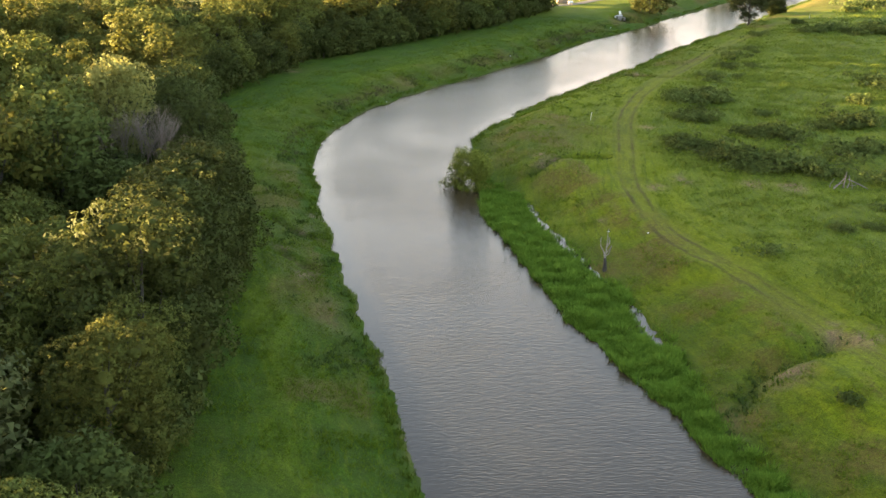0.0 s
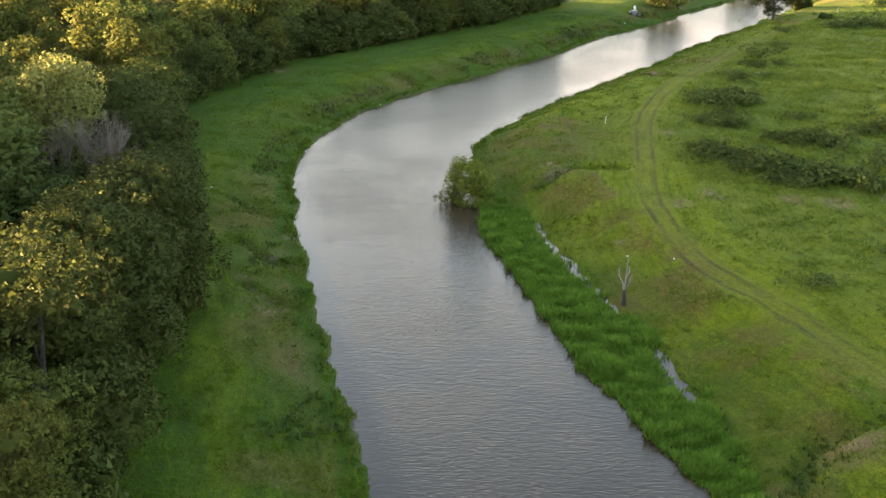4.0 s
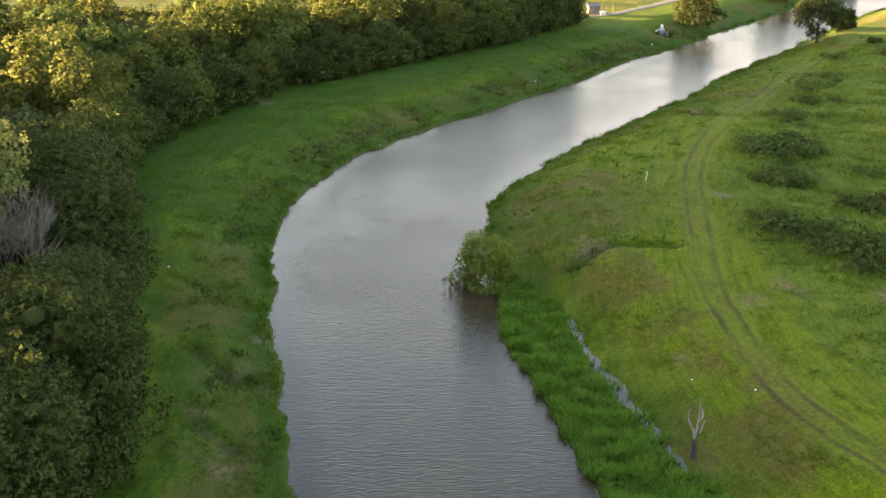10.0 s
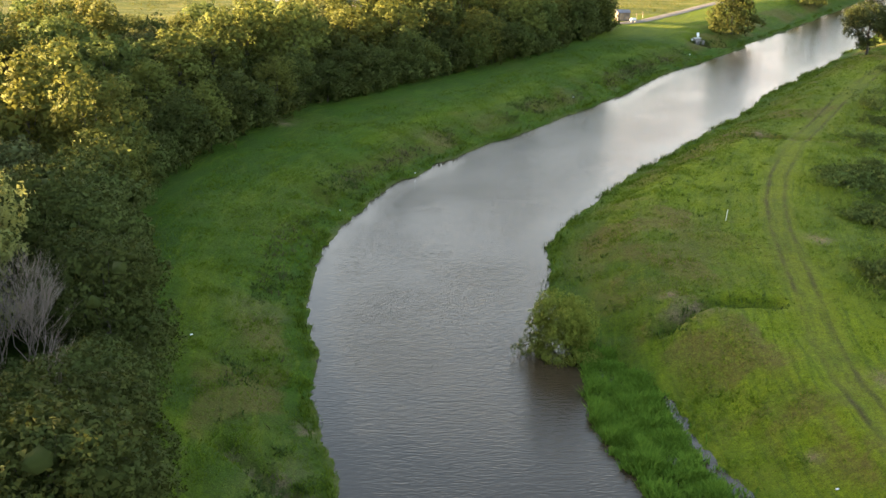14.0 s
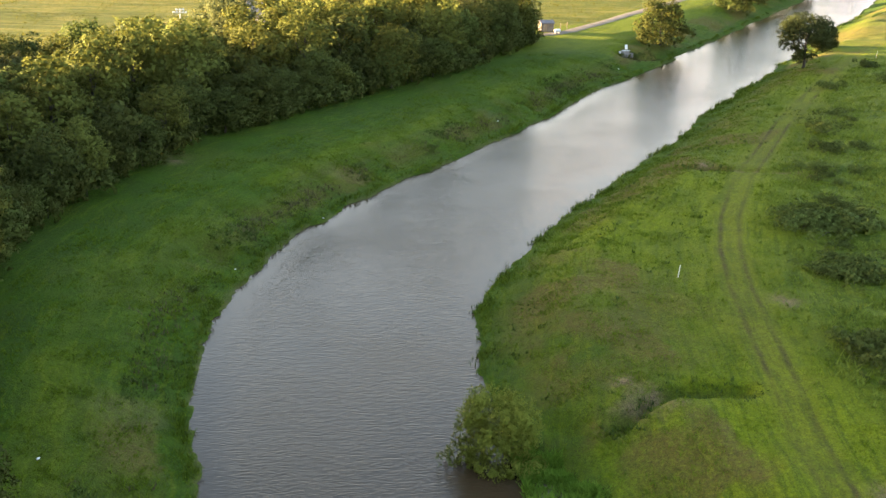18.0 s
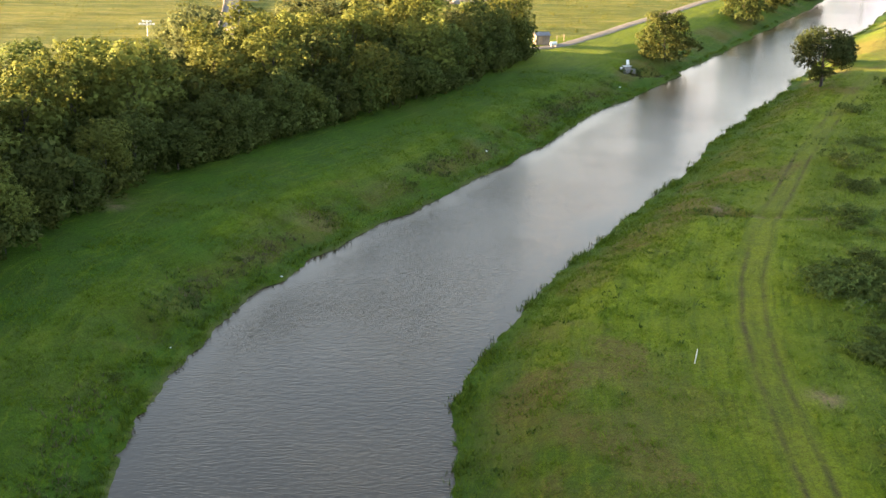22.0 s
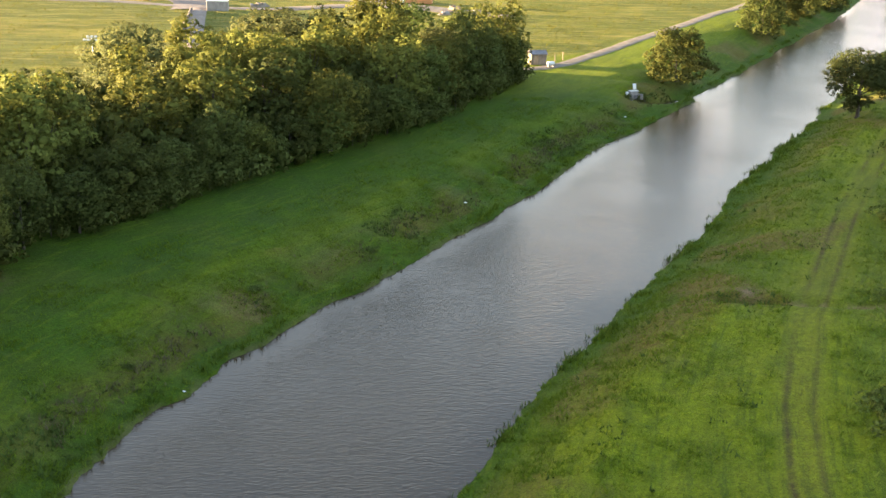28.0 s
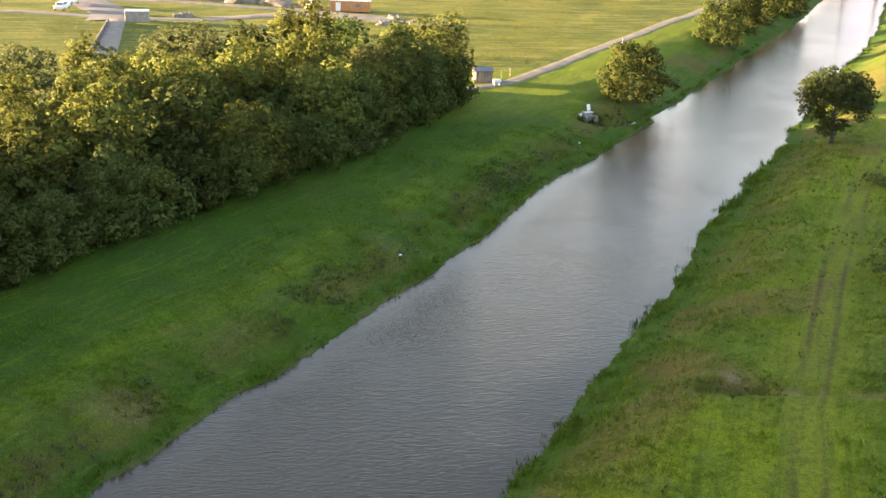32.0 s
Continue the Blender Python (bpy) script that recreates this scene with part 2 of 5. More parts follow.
WHITE = plain("white_paint", (0.72, 0.72, 0.70), (0.82, 0.82, 0.80), 2.0, 0.5, 0, 0)
METAL = plain("galvanised_metal", (0.40, 0.42, 0.44), (0.55, 0.57, 0.58), 2.0, 0.45, 0.6, 0)
ROOFING = plain("grey_roofing", (0.14, 0.14, 0.15), (0.22, 0.22, 0.23), 2.0, 0.8)
ORANGE = plain("orange_paint", (0.42, 0.19, 0.07), (0.52, 0.25, 0.10), 1.0, 0.6)
CAUSEWAY = plain("worn_pale_concrete", (0.17, 0.135, 0.11), (0.23, 0.19, 0.16), 0.8, 0.9)
RUBBLE = plain("rubble", (0.12, 0.10, 0.078), (0.24, 0.205, 0.165), 0.7, 0.95)
TIMBER = plain("weathered_timber", (0.24, 0.18, 0.12), (0.36, 0.29, 0.20), 2.0, 0.85)

# ---- plan of the river: the two waterlines, as x for y ----
LEFT_Y = [-400, 20, 41, 56, 72, 88, 100, 116, 124, 132, 140, 147, 155, 161, 163, 169, 173, 180, 192, 203, 214, 224, 232, 239, 248, 258, 263, 266, 269, 277, 298, 322, 356, 396, 480, 900, 4000]
LEFT_X = [60, 3, -0.8, -3.3, -6.7, -9.8, -12.1, -14.9, -15.6, -15.9, -14.9, -13.7, -11.5, -9.4, -7.4, -4.9, -2.4, 2.1, 10.6, 17.0, 23.8, 29, 33.2, 38.6, 44.3, 51, 54.5, 54.8, 57, 62.3, 75.6, 90.4, 112, 135, 184, 420, 2200]
RIGHT_Y = [-400, 20, 42, 53, 62, 72, 80, 91, 98, 102, 112, 120, 127, 135, 142, 148, 157, 163, 169, 174, 180, 188, 198, 213, 231, 248, 265, 278, 304, 330, 358, 405, 480, 900, 4000]
RIGHT_X = [90, 25.5, 19.7, 17.2, 14.5, 11.3, 9.6, 7.5, 6.6, 5.6, 5.2, 4.8, 4.5, 4.8, 6.1, 8.7, 12.7, 15.9, 19.3, 22.4, 25.7, 30.9, 37.1, 44.8, 55.8, 66.7, 76.5, 84.2, 100, 117, 132.5, 157, 205, 440, 2220]
TOE_Y = [20, 41, 50, 60, 66, 74, 83, 97, 107, 112, 118]
TOE_X = [28, 22.2, 19.6, 18.9, 18.9, 17.4, 15.6, 12.4, 10.8, 8.0, 4.9]
TRACK = [(34, 50), (31.3, 62), (28, 73), (25.3, 80), (23.2, 86.5), (22.2, 94.5), (22, 104), (22.4, 110), (23.3, 116), (24.6, 125), (26, 135), (28.2, 145), (31.3, 155), (37, 169), (50, 194.6), (67, 224.7), (84, 252), (110, 292)]
MARGIN = [(-14.5, -60), (-14.5, 20), (-15.3, 39), (-16.8, 50), (-17.5, 63), (-17, 75), (-18.5, 86), (-22, 98), (-26, 112), (-30, 126), (-33, 140), (-31.6, 151), (-27.4, 167.5), (-21.6, 183), (-14.8, 193), (-8, 203.5), (2.5, 217.5), (12.5, 231), (23, 249), (28.2, 259), (29.3, 266), (19, 274), (7, 271), (-8, 259), (-22, 246), (-32, 231), (-38, 217), (-75, 219), (-160, 223)]


def shore(x, y):
    """Distances inland from the left and the right waterline (negative on the water)."""
    lx, rx = np.interp(y, LEFT_Y, LEFT_X), np.interp(y, RIGHT_Y, RIGHT_X)
    wob = 0.9 * (field(x, y, 5.3, 1) - 0.5) + 0.45 * (field(x, y, 1.6, 2) - 0.5) + 0.4 * (field(x, y, 0.7, 3) - 0.5)
    slope_l = np.interp(y + 6, LEFT_Y, LEFT_X) - np.interp(y - 6, LEFT_Y, LEFT_X)
    slope_r = np.interp(y + 6, RIGHT_Y, RIGHT_X) - np.interp(y - 6, RIGHT_Y, RIGHT_X)
    dl = (lx - x) / np.hypot(1, slope_l / 12) + wob
    dr = (x - rx) / np.hypot(1, slope_r / 12) + wob
    return dl, dr


def trench(x, y, line, width, depth):
    d, _ = off_line(x, y, line)
    return -depth * np.exp(-((d / width) ** 2))


def height(x, y):
    dl, dr = shore(x, y)
    toe = np.clip(np.interp(y, TOE_Y, TOE_X, left=28, right=0) - np.interp(y, RIGHT_Y, RIGHT_X), 0, None)
    toe = toe * (y > 20) * (y < 118)
    rough = 0.35 * (field(x, y, 3.5, 3) - 0.5) + 0.16 * (field(x, y, 1.3, 4) - 0.5)
    roll = 0.5 * (field(x, y, 22, 5) - 0.5)
    ledge = 0.5 * (field(np.where(dl > 0, dl, dr) * 1.0, y * 0.22, 0.9, 17) - 0.5)
    left = 0.32 * ramp(dl, -0.1, 0.5) + 1.7 * ramp(dl, 0.2, 7.5) + 0.75 * ramp(dl, 5, 13)
    lip = 2.2 + 0.9 * field(x, y, 17, 6)
    rd = dr - toe
    right = 0.28 * ramp(rd, -0.1, 0.6) + lip * ramp(rd, 0.3, 9) + 0.5 * ramp(rd, 8, 25)
    marsh = -0.10 + 0.12 * (field(x, y, 2.2, 7) - 0.5)
    z = np.where(dl > 0, left + (rough + ledge * 0.6) * ramp(dl, 0.3, 3) * (1 - 0.8 * ramp(dl, 9, 13)) + roll * ramp(dl, 6, 12),
                 np.where(dr > 0, np.where(rd > 0, right + (0.8 * rough + ledge * 0.5) * ramp(rd, 0.5, 3) * (1 - 0.4 * ramp(rd, 9, 13)) + roll * ramp(rd, 6, 12), marsh * ramp(dr, 0, 0.5)), -1.6 * ramp(-np.maximum(dl, dr), 0.0, 4.0) - 0.1))
    up = ramp(z, 0.2, 1.2)
    for line, w, d in GULLIES:
        z = z + up * trench(x, y, line, w, d)
    for cx, cy, r, h in MOUNDS:
        z = z + h * np.exp(-(((x - cx) ** 2 + (y - cy) ** 2) / r**2)) * up
    return z


GULLIES = [([(20.5, 117.4), (18.5, 117.7), (16.5, 117.6), (14.6, 116.8), (12.4, 115.2)], 0.8, 1.15),
           ([(-18, 96), (-14.5, 92.3), (-10.8, 91)], 0.65, 0.95), ([(-15.2, 83.5), (-12.4, 81.7), (-9.5, 81)], 0.65, 0.95),
           ([(32.2, 173.4), (35.8, 173.0)], 0.7, 1.3), ([(31, 60.8), (28.3, 58.9), (25, 57.8), (21, 52), (20, 46)], 1.3, 1.2),
           ([(43.5, 258.2), (47.5, 259.8), (52, 263), (57, 266)], 1.3, 2.2), ([(24, 214), (19, 216)], 0.65, 0.9),
           ([(28.5, 174.2), (32, 173.4), (38, 172.6), (45, 171.7)], 0.6, 0.3), ([(-18, 150), (-14.5, 148)], 0.8, 0.6), ([(-12, 176), (-7.5, 173)], 0.7, 0.5)]
MOUNDS = [(29, 52, 4.5, 0.9), (15.5, 114.5, 2.8, 0.45), (27.5, 47, 3.0, -0.5)]


def ground_at(x, y):
    return float(height(np.array([float(x)]), np.array([float(y)]))[0])


# ---- ground ----
def lines(marks):
    """Grid lines from (start, step) marks."""
    out = []
    for (a, s), (b, _) in zip(marks[:-1], marks[1:]):
        out += list(np.linspace(a, b, max(1, round((b - a) / s)), endpoint=False))
    return np.array(out + [marks[-1][0]])


gx = lines([(-3000, 700), (-900, 150), (-300, 40), (-100, 6), (-40, 1.0), (-24, 0.5), (45, 0.8), (85, 1.2), (130, 4), (200, 25), (400, 120), (1000, 500), (3000, 1)])
gy = lines([(-600, 120), (-120, 25), (0, 5), (30, 0.6), (60, 0.5), (195, 0.65), (300, 1.5), (400, 6), (500, 25), (700, 100), (1500, 400), (4000, 1)])
X, Y = np.meshgrid(gx, gy)
Z = height(X, Y)
nx, ny = len(gx), len(gy)
idx = np.arange(nx * ny).reshape(ny, nx)
quads = np.stack([idx[:-1, :-1], idx[:-1, 1:], idx[1:, 1:], idx[1:, :-1]], -1).reshape(-1, 4)


def ground_masks(x, y):
    """How much of each surface lies at a place: dirt, lush grass with the wood's shade, dry grass, weeds, mown and
    sunlit pale grass.
    """
    dl, dr = shore(x, y)
    d, side = off_line(x, y, TRACK)
    ruts = (d < 3) * (0.3 + 0.7 * ramp(field(x, y, 6, 8), 0.3, 0.7))
    ruts = ruts * (y < 232)
    dirt = 0.0 * x
    for line, w, dep in GULLIES:
        g, _g = off_line(x, y, line)
        dirt = np.maximum(dirt, (0.75 if w < 0.7 else 0.22) * np.exp(-((g / (0.4 * w + 0.1)) ** 2)) * ramp(field(x, y, 0.8, 16), 0.2, 0.6))
    for cx, cy, r in BARE:
        q = ((x - cx) ** 2 + ((y - cy) * 0.8) ** 2) / r**2
        dirt = np.maximum(dirt, np.exp(-q) * ramp(field(x, y, 0.9, 10) + 0.3 * field(x, y, 0.4, 2), 0.3, 0.75))
    dirt = np.maximum(dirt, 0.2 * ramp(field(x, y, 5, 11), 0.68, 0.85) * ramp(dl, 0.5, 2) * (1 - ramp(dl, 5, 8)))
    edge = np.exp(-((np.where(dl > -1, dl, 9) / 0.35) ** 2))
    dirt = np.maximum(dirt, 0.35 * edge * ramp(field(x, y, 3, 12), 0.3, 0.6))
    # lush by the water; up the left bank the wood's shade is painted in
    lush_shaded = np.clip(np.exp(-(((dl - 1.0) / 1.8) ** 2)) * (dl > -2) + np.exp(-((dr / 3) ** 2)) * (dr > -2) + (0.95 * ramp(dl, 9.5, 12) + 0.62 * (dl > 0)) * (1 - 0.85 * ramp(y + 0.4 * (40 - x), 250, 264)) + 0.4 * ramp(field(x, y, 9, 13), 0.5, 0.75), 0, 1)
    weed = ramp((x - np.interp(y, [40, 70, 86, 104, 135, 155, 195, 225, 260, 300], [42, 34, 29, 26.5, 29, 34.5, 52, 69, 92, 115])), -1.5, 3.0) * (dr > 8)
    mown_lit = (np.exp(-((d / 6.5) ** 2)) * (1 - weed) + 0.8 * ramp(field(x, y, 12, 14), 0.45, 0.7) * (dr > 5)) * (dr > 2)
    dry = np.clip(ramp(field(x, y, 6, 15), 0.55, 0.8) * ((dr > 2) * (dr < 13) + 0.8 * (dl > 2) * (dl < 8)) + 0.3 * np.exp(-((d / 1.6) ** 2)), 0, 1)
    patch = np.exp(-((((x - 21.5 - 0.45 * (y - 157)) / 6.5) ** 2 + ((y - 157) / 13) ** 2) ** 2))
    mown_lit = np.maximum(mown_lit, 1.8 * patch)
    # bank top past the wood: its sunlit tone is given as pale grass colour
    mown_lit = np.maximum(mown_lit, 1.1 * ramp(dl, 7, 10) * ramp(y + 0.4 * (40 - x), 252, 264))
    mown_lit = np.maximum(mown_lit, 0.6 * np.exp(-(((dl - 8.3) / 1.6) ** 2)) * ramp(field(x, y, 7, 30), 0.25, 0.6))
    for line, w, dep in GULLIES[:4]:
        mown_lit = mown_lit * (1 - 0.9 * np.exp(-((off_line(x, y, line)[0] / 1.1) ** 2)))
    rough_zone = np.exp(-((((x - 15) / 8) ** 2 + ((y - 131) / 11) ** 2) ** 2))
    brow = (0.25 + 0.4 * ramp(y, 140, 165)) * np.exp(-(((dl - 3.9) / 1.7) ** 2)) * ramp(0.6 * field(x, y, 4.5, 19) + 0.4 * field(x, y, 1.5, 20), 0.36, 0.6) * (y > 60)
    slope = np.exp(-((((dr - np.clip(np.interp(y, TOE_Y, TOE_X, left=28, right=0) - np.interp(y, RIGHT_Y, RIGHT_X), 0, None)) - 5.5) / 3.6) ** 2)) * (dr > 1)
    brow = np.maximum(brow, np.where(y < 116, 0.95, 0.6) * slope * ramp(0.55 * field(x, y, 5.5, 23) + 0.45 * field(x, y, 1.6, 24), 0.44, 0.64))
    dry = np.clip(dry + brow + 0.6 * rough_zone * ramp(field(x, y, 3.0, 18), 0.3, 0.65), 0, 1)
    return dirt, lush_shaded, dry, weed, np.clip(mown_lit, 0, 1.8), ruts


BARE = [(12.8, 116, 1.3), (14.5, 117.5, 1.0), (24.7, 104, 1.0), (28.6, 106.5, 1.3), (28.5, 132, 1.0), (-12, 90.8, 0.9), (-14.1, 92.8, 0.8), (33.5, 60.8, 1.6),
        (31.5, 62.5, 1.2), (34.2, 174.6, 0.9), (13.1, 119.2, 0.8), (15.5, 114.6, 0.9), (9, 157, 0.8), (-12.1, 78.7, 0.9), (40, 103.5, 1.5), (36, 104.5, 1.2), (26, 55.5, 1.6), (-15, 85, 0.8), (-13, 100, 1.2), (45, 170, 1.2), (-24, 176, 1.4), (-15.2, 128, 0.5), (17.6, 96, 0.5)]
dirt, lush_shaded, dry, weed, mown_lit, ruts = ground_masks(X, Y)
td, ts = off_line(X, Y, TRACK)
sl, sr = shore(X, Y)
across = np.where(sl > 0, sl, np.where(sr > 0, td * ts, 0))
# where the far field and far bank get sunlit yellow in their colour
straw_sunlit = np.clip(ramp(Y - np.interp(X, [-160, -75, -36, -24, -8, 8, 31, 43, 54, 73, 99, 150], [222, 219, 217, 245, 273, 283, 279, 287, 305, 332, 372, 450]), 0, 3) * (X < 160) + 0.6 * ramp(shore(X, Y)[1], 5, 14) * ramp(Y, 262, 275), 0, 1)


def ground_material():
    m, nt, bsdf, nodes, links = material("meadow")
    pos = nodes.new("ShaderNodeNewGeometry").outputs["Position"]

    def mask(name):
        n = nodes.new("ShaderNodeAttribute")
        n.attribute_name = name
        return n.outputs["Fac"]

    wide, mid, fine, tiny = noise_node(nt, 0.07, 4, 0.6, pos), noise_node(nt, 0.45, 5, 0.65, pos), noise_node(nt, 2.6, 5, 0.7, pos), noise_node(nt, 11.0, 3, 0.7, pos)
    patchy = noise_node(nt, 0.22, 5, 0.7, pos)
    c = mix(nt, mapped(nt, mid, 0.35, 0.65), (0.044, 0.078, 0.005), (0.081, 0.104, 0.006))
    # deep green of lush grass, which also darkens the left bank as shade
    c = mix(nt, times(nt, mask("lush_shaded"), 0.85), c, (0.030, 0.081, 0.004))
    c = mix(nt, times(nt, mask("lush_shaded"), mapped(nt, patchy, 0.44, 0.60, 0.0, 0.6)), c, (0.027, 0.053, 0.008))
    c = mix(nt, times(nt, mask("lush_shaded"), mapped(nt, mid, 0.56, 0.66, 0.0, 0.5)), c, (0.060, 0.112, 0.006))
    c = mix(nt, times(nt, mask("mown_lit"), mapped(nt, patchy, 0.3, 0.6, 0.35, 0.95)), c, (0.128, 0.166, 0.005))
    c = mix(nt, times(nt, mask("weed"), mapped(nt, mid, 0.35, 0.62, 0.15, 0.8)), c, (0.122, 0.162, 0.018))
    comb = nodes.new("ShaderNodeCombineXYZ")
    sep = nodes.new("ShaderNodeSeparateXYZ")
    links.new(pos, sep.inputs[0])
    links.new(mask("across"), comb.inputs[0])
    links.new(times(nt, sep.outputs["Y"], 0.07), comb.inputs[1])
    streak = noise_node(nt, 1.7, 4, 0.75, comb.outputs[0])
    c = mix(nt, mapped(nt, patchy, 0.50, 0.66, 0.0, 0.45), c, (0.036, 0.078, 0.008))
    c = mix(nt, mapped(nt, streak, 0.50, 0.60, 0.0, 0.5), c, (0.044, 0.074, 0.007))
    c = mix(nt, mapped(nt, streak, 0.48, 0.36, 0.0, 0.4), c, (0.128, 0.155, 0.008))
    c = mix(nt, times(nt, mask("dry"), mapped(nt, fine, 0.30, 0.6, 0.35, 0.9)), c, (0.112, 0.084, 0.022))
    c = mix(nt, mapped(nt, wide, 0.5, 0.72, 0.0, 0.3), c, (0.115, 0.125, 0.016))
    grain = noise_node(nt, 5.5, 3, 0.8, pos)
    c = mix(nt, mapped(nt, grain, 0.52, 0.68, 0.0, 0.25), c, (0.030, 0.072, 0.012))
    # straw yellow, with the low sun's warmth mixed into the grass colour
    c = mix(nt, times(nt, mask("straw_sunlit"), mapped(nt, mid, 0.3, 0.6, 0.45, 0.95)), c, (0.165, 0.150, 0.026))
    c = mix(nt, times(nt, mask("straw_sunlit"), mapped(nt, wide, 0.46, 0.58, 0.0, 0.8)), c, (0.080, 0.106, 0.016))
    swath = nodes.new("ShaderNodeMapping")
    swath.inputs["Scale"].default_value = (0.022, 0.16, 1.0)
    swath.inputs["Rotation"].default_value = (0, 0, radians(-7))
    links.new(pos, swath.inputs["Vector"])
    c = mix(nt, times(nt, mask("straw_sunlit"), mapped(nt, noise_node(nt, 1.0, 4, 0.6, swath.outputs["Vector"]), 0.43, 0.57, 0.0, 0.9)), c, (0.072, 0.092, 0.014))
    tussock = nodes.new("ShaderNodeMapping")
    tussock.inputs["Scale"].default_value = (0.10, 0.55, 1.0)
    tussock.inputs["Rotation"].default_value = (0, 0, radians(-7))
    links.new(pos, tussock.inputs["Vector"])
    c = mix(nt, times(nt, mask("straw_sunlit"), mapped(nt, noise_node(nt, 1.0, 5, 0.7, tussock.outputs["Vector"]), 0.50, 0.62, 0.0, 0.8)), c, (0.205, 0.185, 0.045))
    off = nodes.new("ShaderNodeMath")
    off.operation = "ABSOLUTE"
    links.new(mask("from_track"), off.inputs[0])
    gap = nodes.new("ShaderNodeMath")
    gap.operation = "PINGPONG"
    gap.inputs[1].default_value = 0.85
    links.new(off.outputs[0], gap.inputs[0])
    wheel = times(nt, mapped(nt, gap.outputs[0], 0.50, 0.80), mapped(nt, off.outputs[0], 1.25, 1.3, 1.0, 0.0))
    c = mix(nt, times(nt, times(nt, wheel, mask("ruts")), mapped(nt, mid, 0.38, 0.62, 0.35, 0.95)), c, (0.056, 0.046, 0.016))
    c = mix(nt, times(nt, mask("dirt"), mapped(nt, fine, 0.3, 0.55, 0.55, 1.0)), c, (0.200, 0.135, 0.080))
    c = mix(nt, 1.0, c, mapped(nt, fine, 0.32, 0.68, 1.20, 0.76), "MULTIPLY")
    c = mix(nt, 1.0, c, mapped(nt, grain, 0.34, 0.66, 1.14, 0.85), "MULTIPLY")
    c = mix(nt, 1.0, c, mapped(nt, tiny, 0.34, 0.66, 0.52, 1.48), "MULTIPLY")
    links.new(c, bsdf.inputs["Base Color"])
    bsdf.inputs["Roughness"].default_value = 0.9
    bsdf.inputs["Specular IOR Level"].default_value = 0.1
    h = nodes.new("ShaderNodeMath")
    h.operation = "ADD"
    links.new(times(nt, fine, 1.0), h.inputs[0])
    links.new(times(nt, tiny, 0.5), h.inputs[1])
    bumped(nt, bsdf, h.outputs[0], 0.8, 0.22)
    return m


GROUND = ground_material()
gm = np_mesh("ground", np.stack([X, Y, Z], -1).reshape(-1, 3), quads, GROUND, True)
for key, values in (("dirt", dirt), ("lush_shaded", lush_shaded), ("dry", dry), ("weed", weed), ("mown_lit", mown_lit), ("straw_sunlit", straw_sunlit), ("across", across), ("ruts", ruts), ("from_track", np.clip(td * ts, -50, 50))):
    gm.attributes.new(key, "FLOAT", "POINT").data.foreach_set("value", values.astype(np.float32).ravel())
ground = tagged(new("ground", gm), "uneven green grass banks and meadow along a river", "ground", kind="structure")


# ---- water ----
def water_material():
    m, nt, bsdf, nodes, links = material("river_water")
    pos = nodes.new("ShaderNodeNewGeometry").outputs["Position"]
    mp = nodes.new("ShaderNodeMapping")
    mp.inputs["Scale"].default_value = (1.0, 2.6, 1.0)
    mp.inputs["Rotation"].default_value = (0, 0, radians(-10))
    links.new(pos, mp.inputs["Vector"])
    a, b = noise_node(nt, 2.0, 3, 0.55, mp.outputs["Vector"]), noise_node(nt, 0.85, 2, 0.5, mp.outputs["Vector"])
    murk, gust = noise_node(nt, 0.03, 3, 0.5, pos), noise_node(nt, 0.06, 3, 0.6, pos)
    links.new(mix(nt, mapped(nt, murk, 0.35, 0.65), (0.038, 0.0245, 0.013), (0.050, 0.033, 0.018)), bsdf.inputs["Base Color"])
    bsdf.inputs["Roughness"].default_value = 0.05
    bsdf.inputs["IOR"].default_value = 1.33
    # ripples: finer ones ride on longer ones, gusts roughen some stretches, the banks shelter the edges
    h = nodes.new("ShaderNodeMath")
    h.operation = "ADD"
    links.new(times(nt, a, mapped(nt, gust, 0.35, 0.65, 0.55, 1.0)), h.inputs[0])
    links.new(times(nt, b, 0.4), h.inputs[1])
    open_water = nodes.new("ShaderNodeAttribute")
    open_water.attribute_name = "open_water"
    bumped(nt, bsdf, times(nt, h.outputs[0], open_water.outputs["Fac"]), 0.62, 0.088)
    return m


WATER = water_material()
wy = lines([(-400, 60), (20, 2), (320, 6), (500, 60), (3900, 1)])
wt = np.array([0, 0.03, 0.06, 0.09, 0.13, 0.18, 0.24, 0.32, 0.5, 0.7, 0.86, 1.0])
wl, wr = np.interp(wy, LEFT_Y, LEFT_X) - 4, np.interp(wy, RIGHT_Y, RIGHT_X) + 16
wx = wl[:, None] + (wr - wl)[:, None] * wt[None, :]
wyy = np.repeat(wy[:, None], len(wt), 1)
k, kk = len(wy), len(wt)
wi = np.arange(k * kk).reshape(k, kk)
wf = np.stack([wi[:-1, :-1], wi[:-1, 1:], wi[1:, 1:], wi[1:, :-1]], -1).reshape(-1, 4)
wm = np_mesh("water", np.stack([wx, wyy, 0 * wx], -1).reshape(-1, 3), wf, WATER)
off_l, off_r = shore(wx, wyy)
open_water = 0.35 + 0.65 * np.minimum(ramp(-off_l, 0.3, 3.5), ramp(-off_r, 0.0, 1.5))
wm.attributes.new("open_water", "FLOAT", "POINT").data.foreach_set("value", open_water.astype(np.float32).ravel())
tagged(new("water", wm), "rippled murky grey-brown river water", "river", kind="structure")


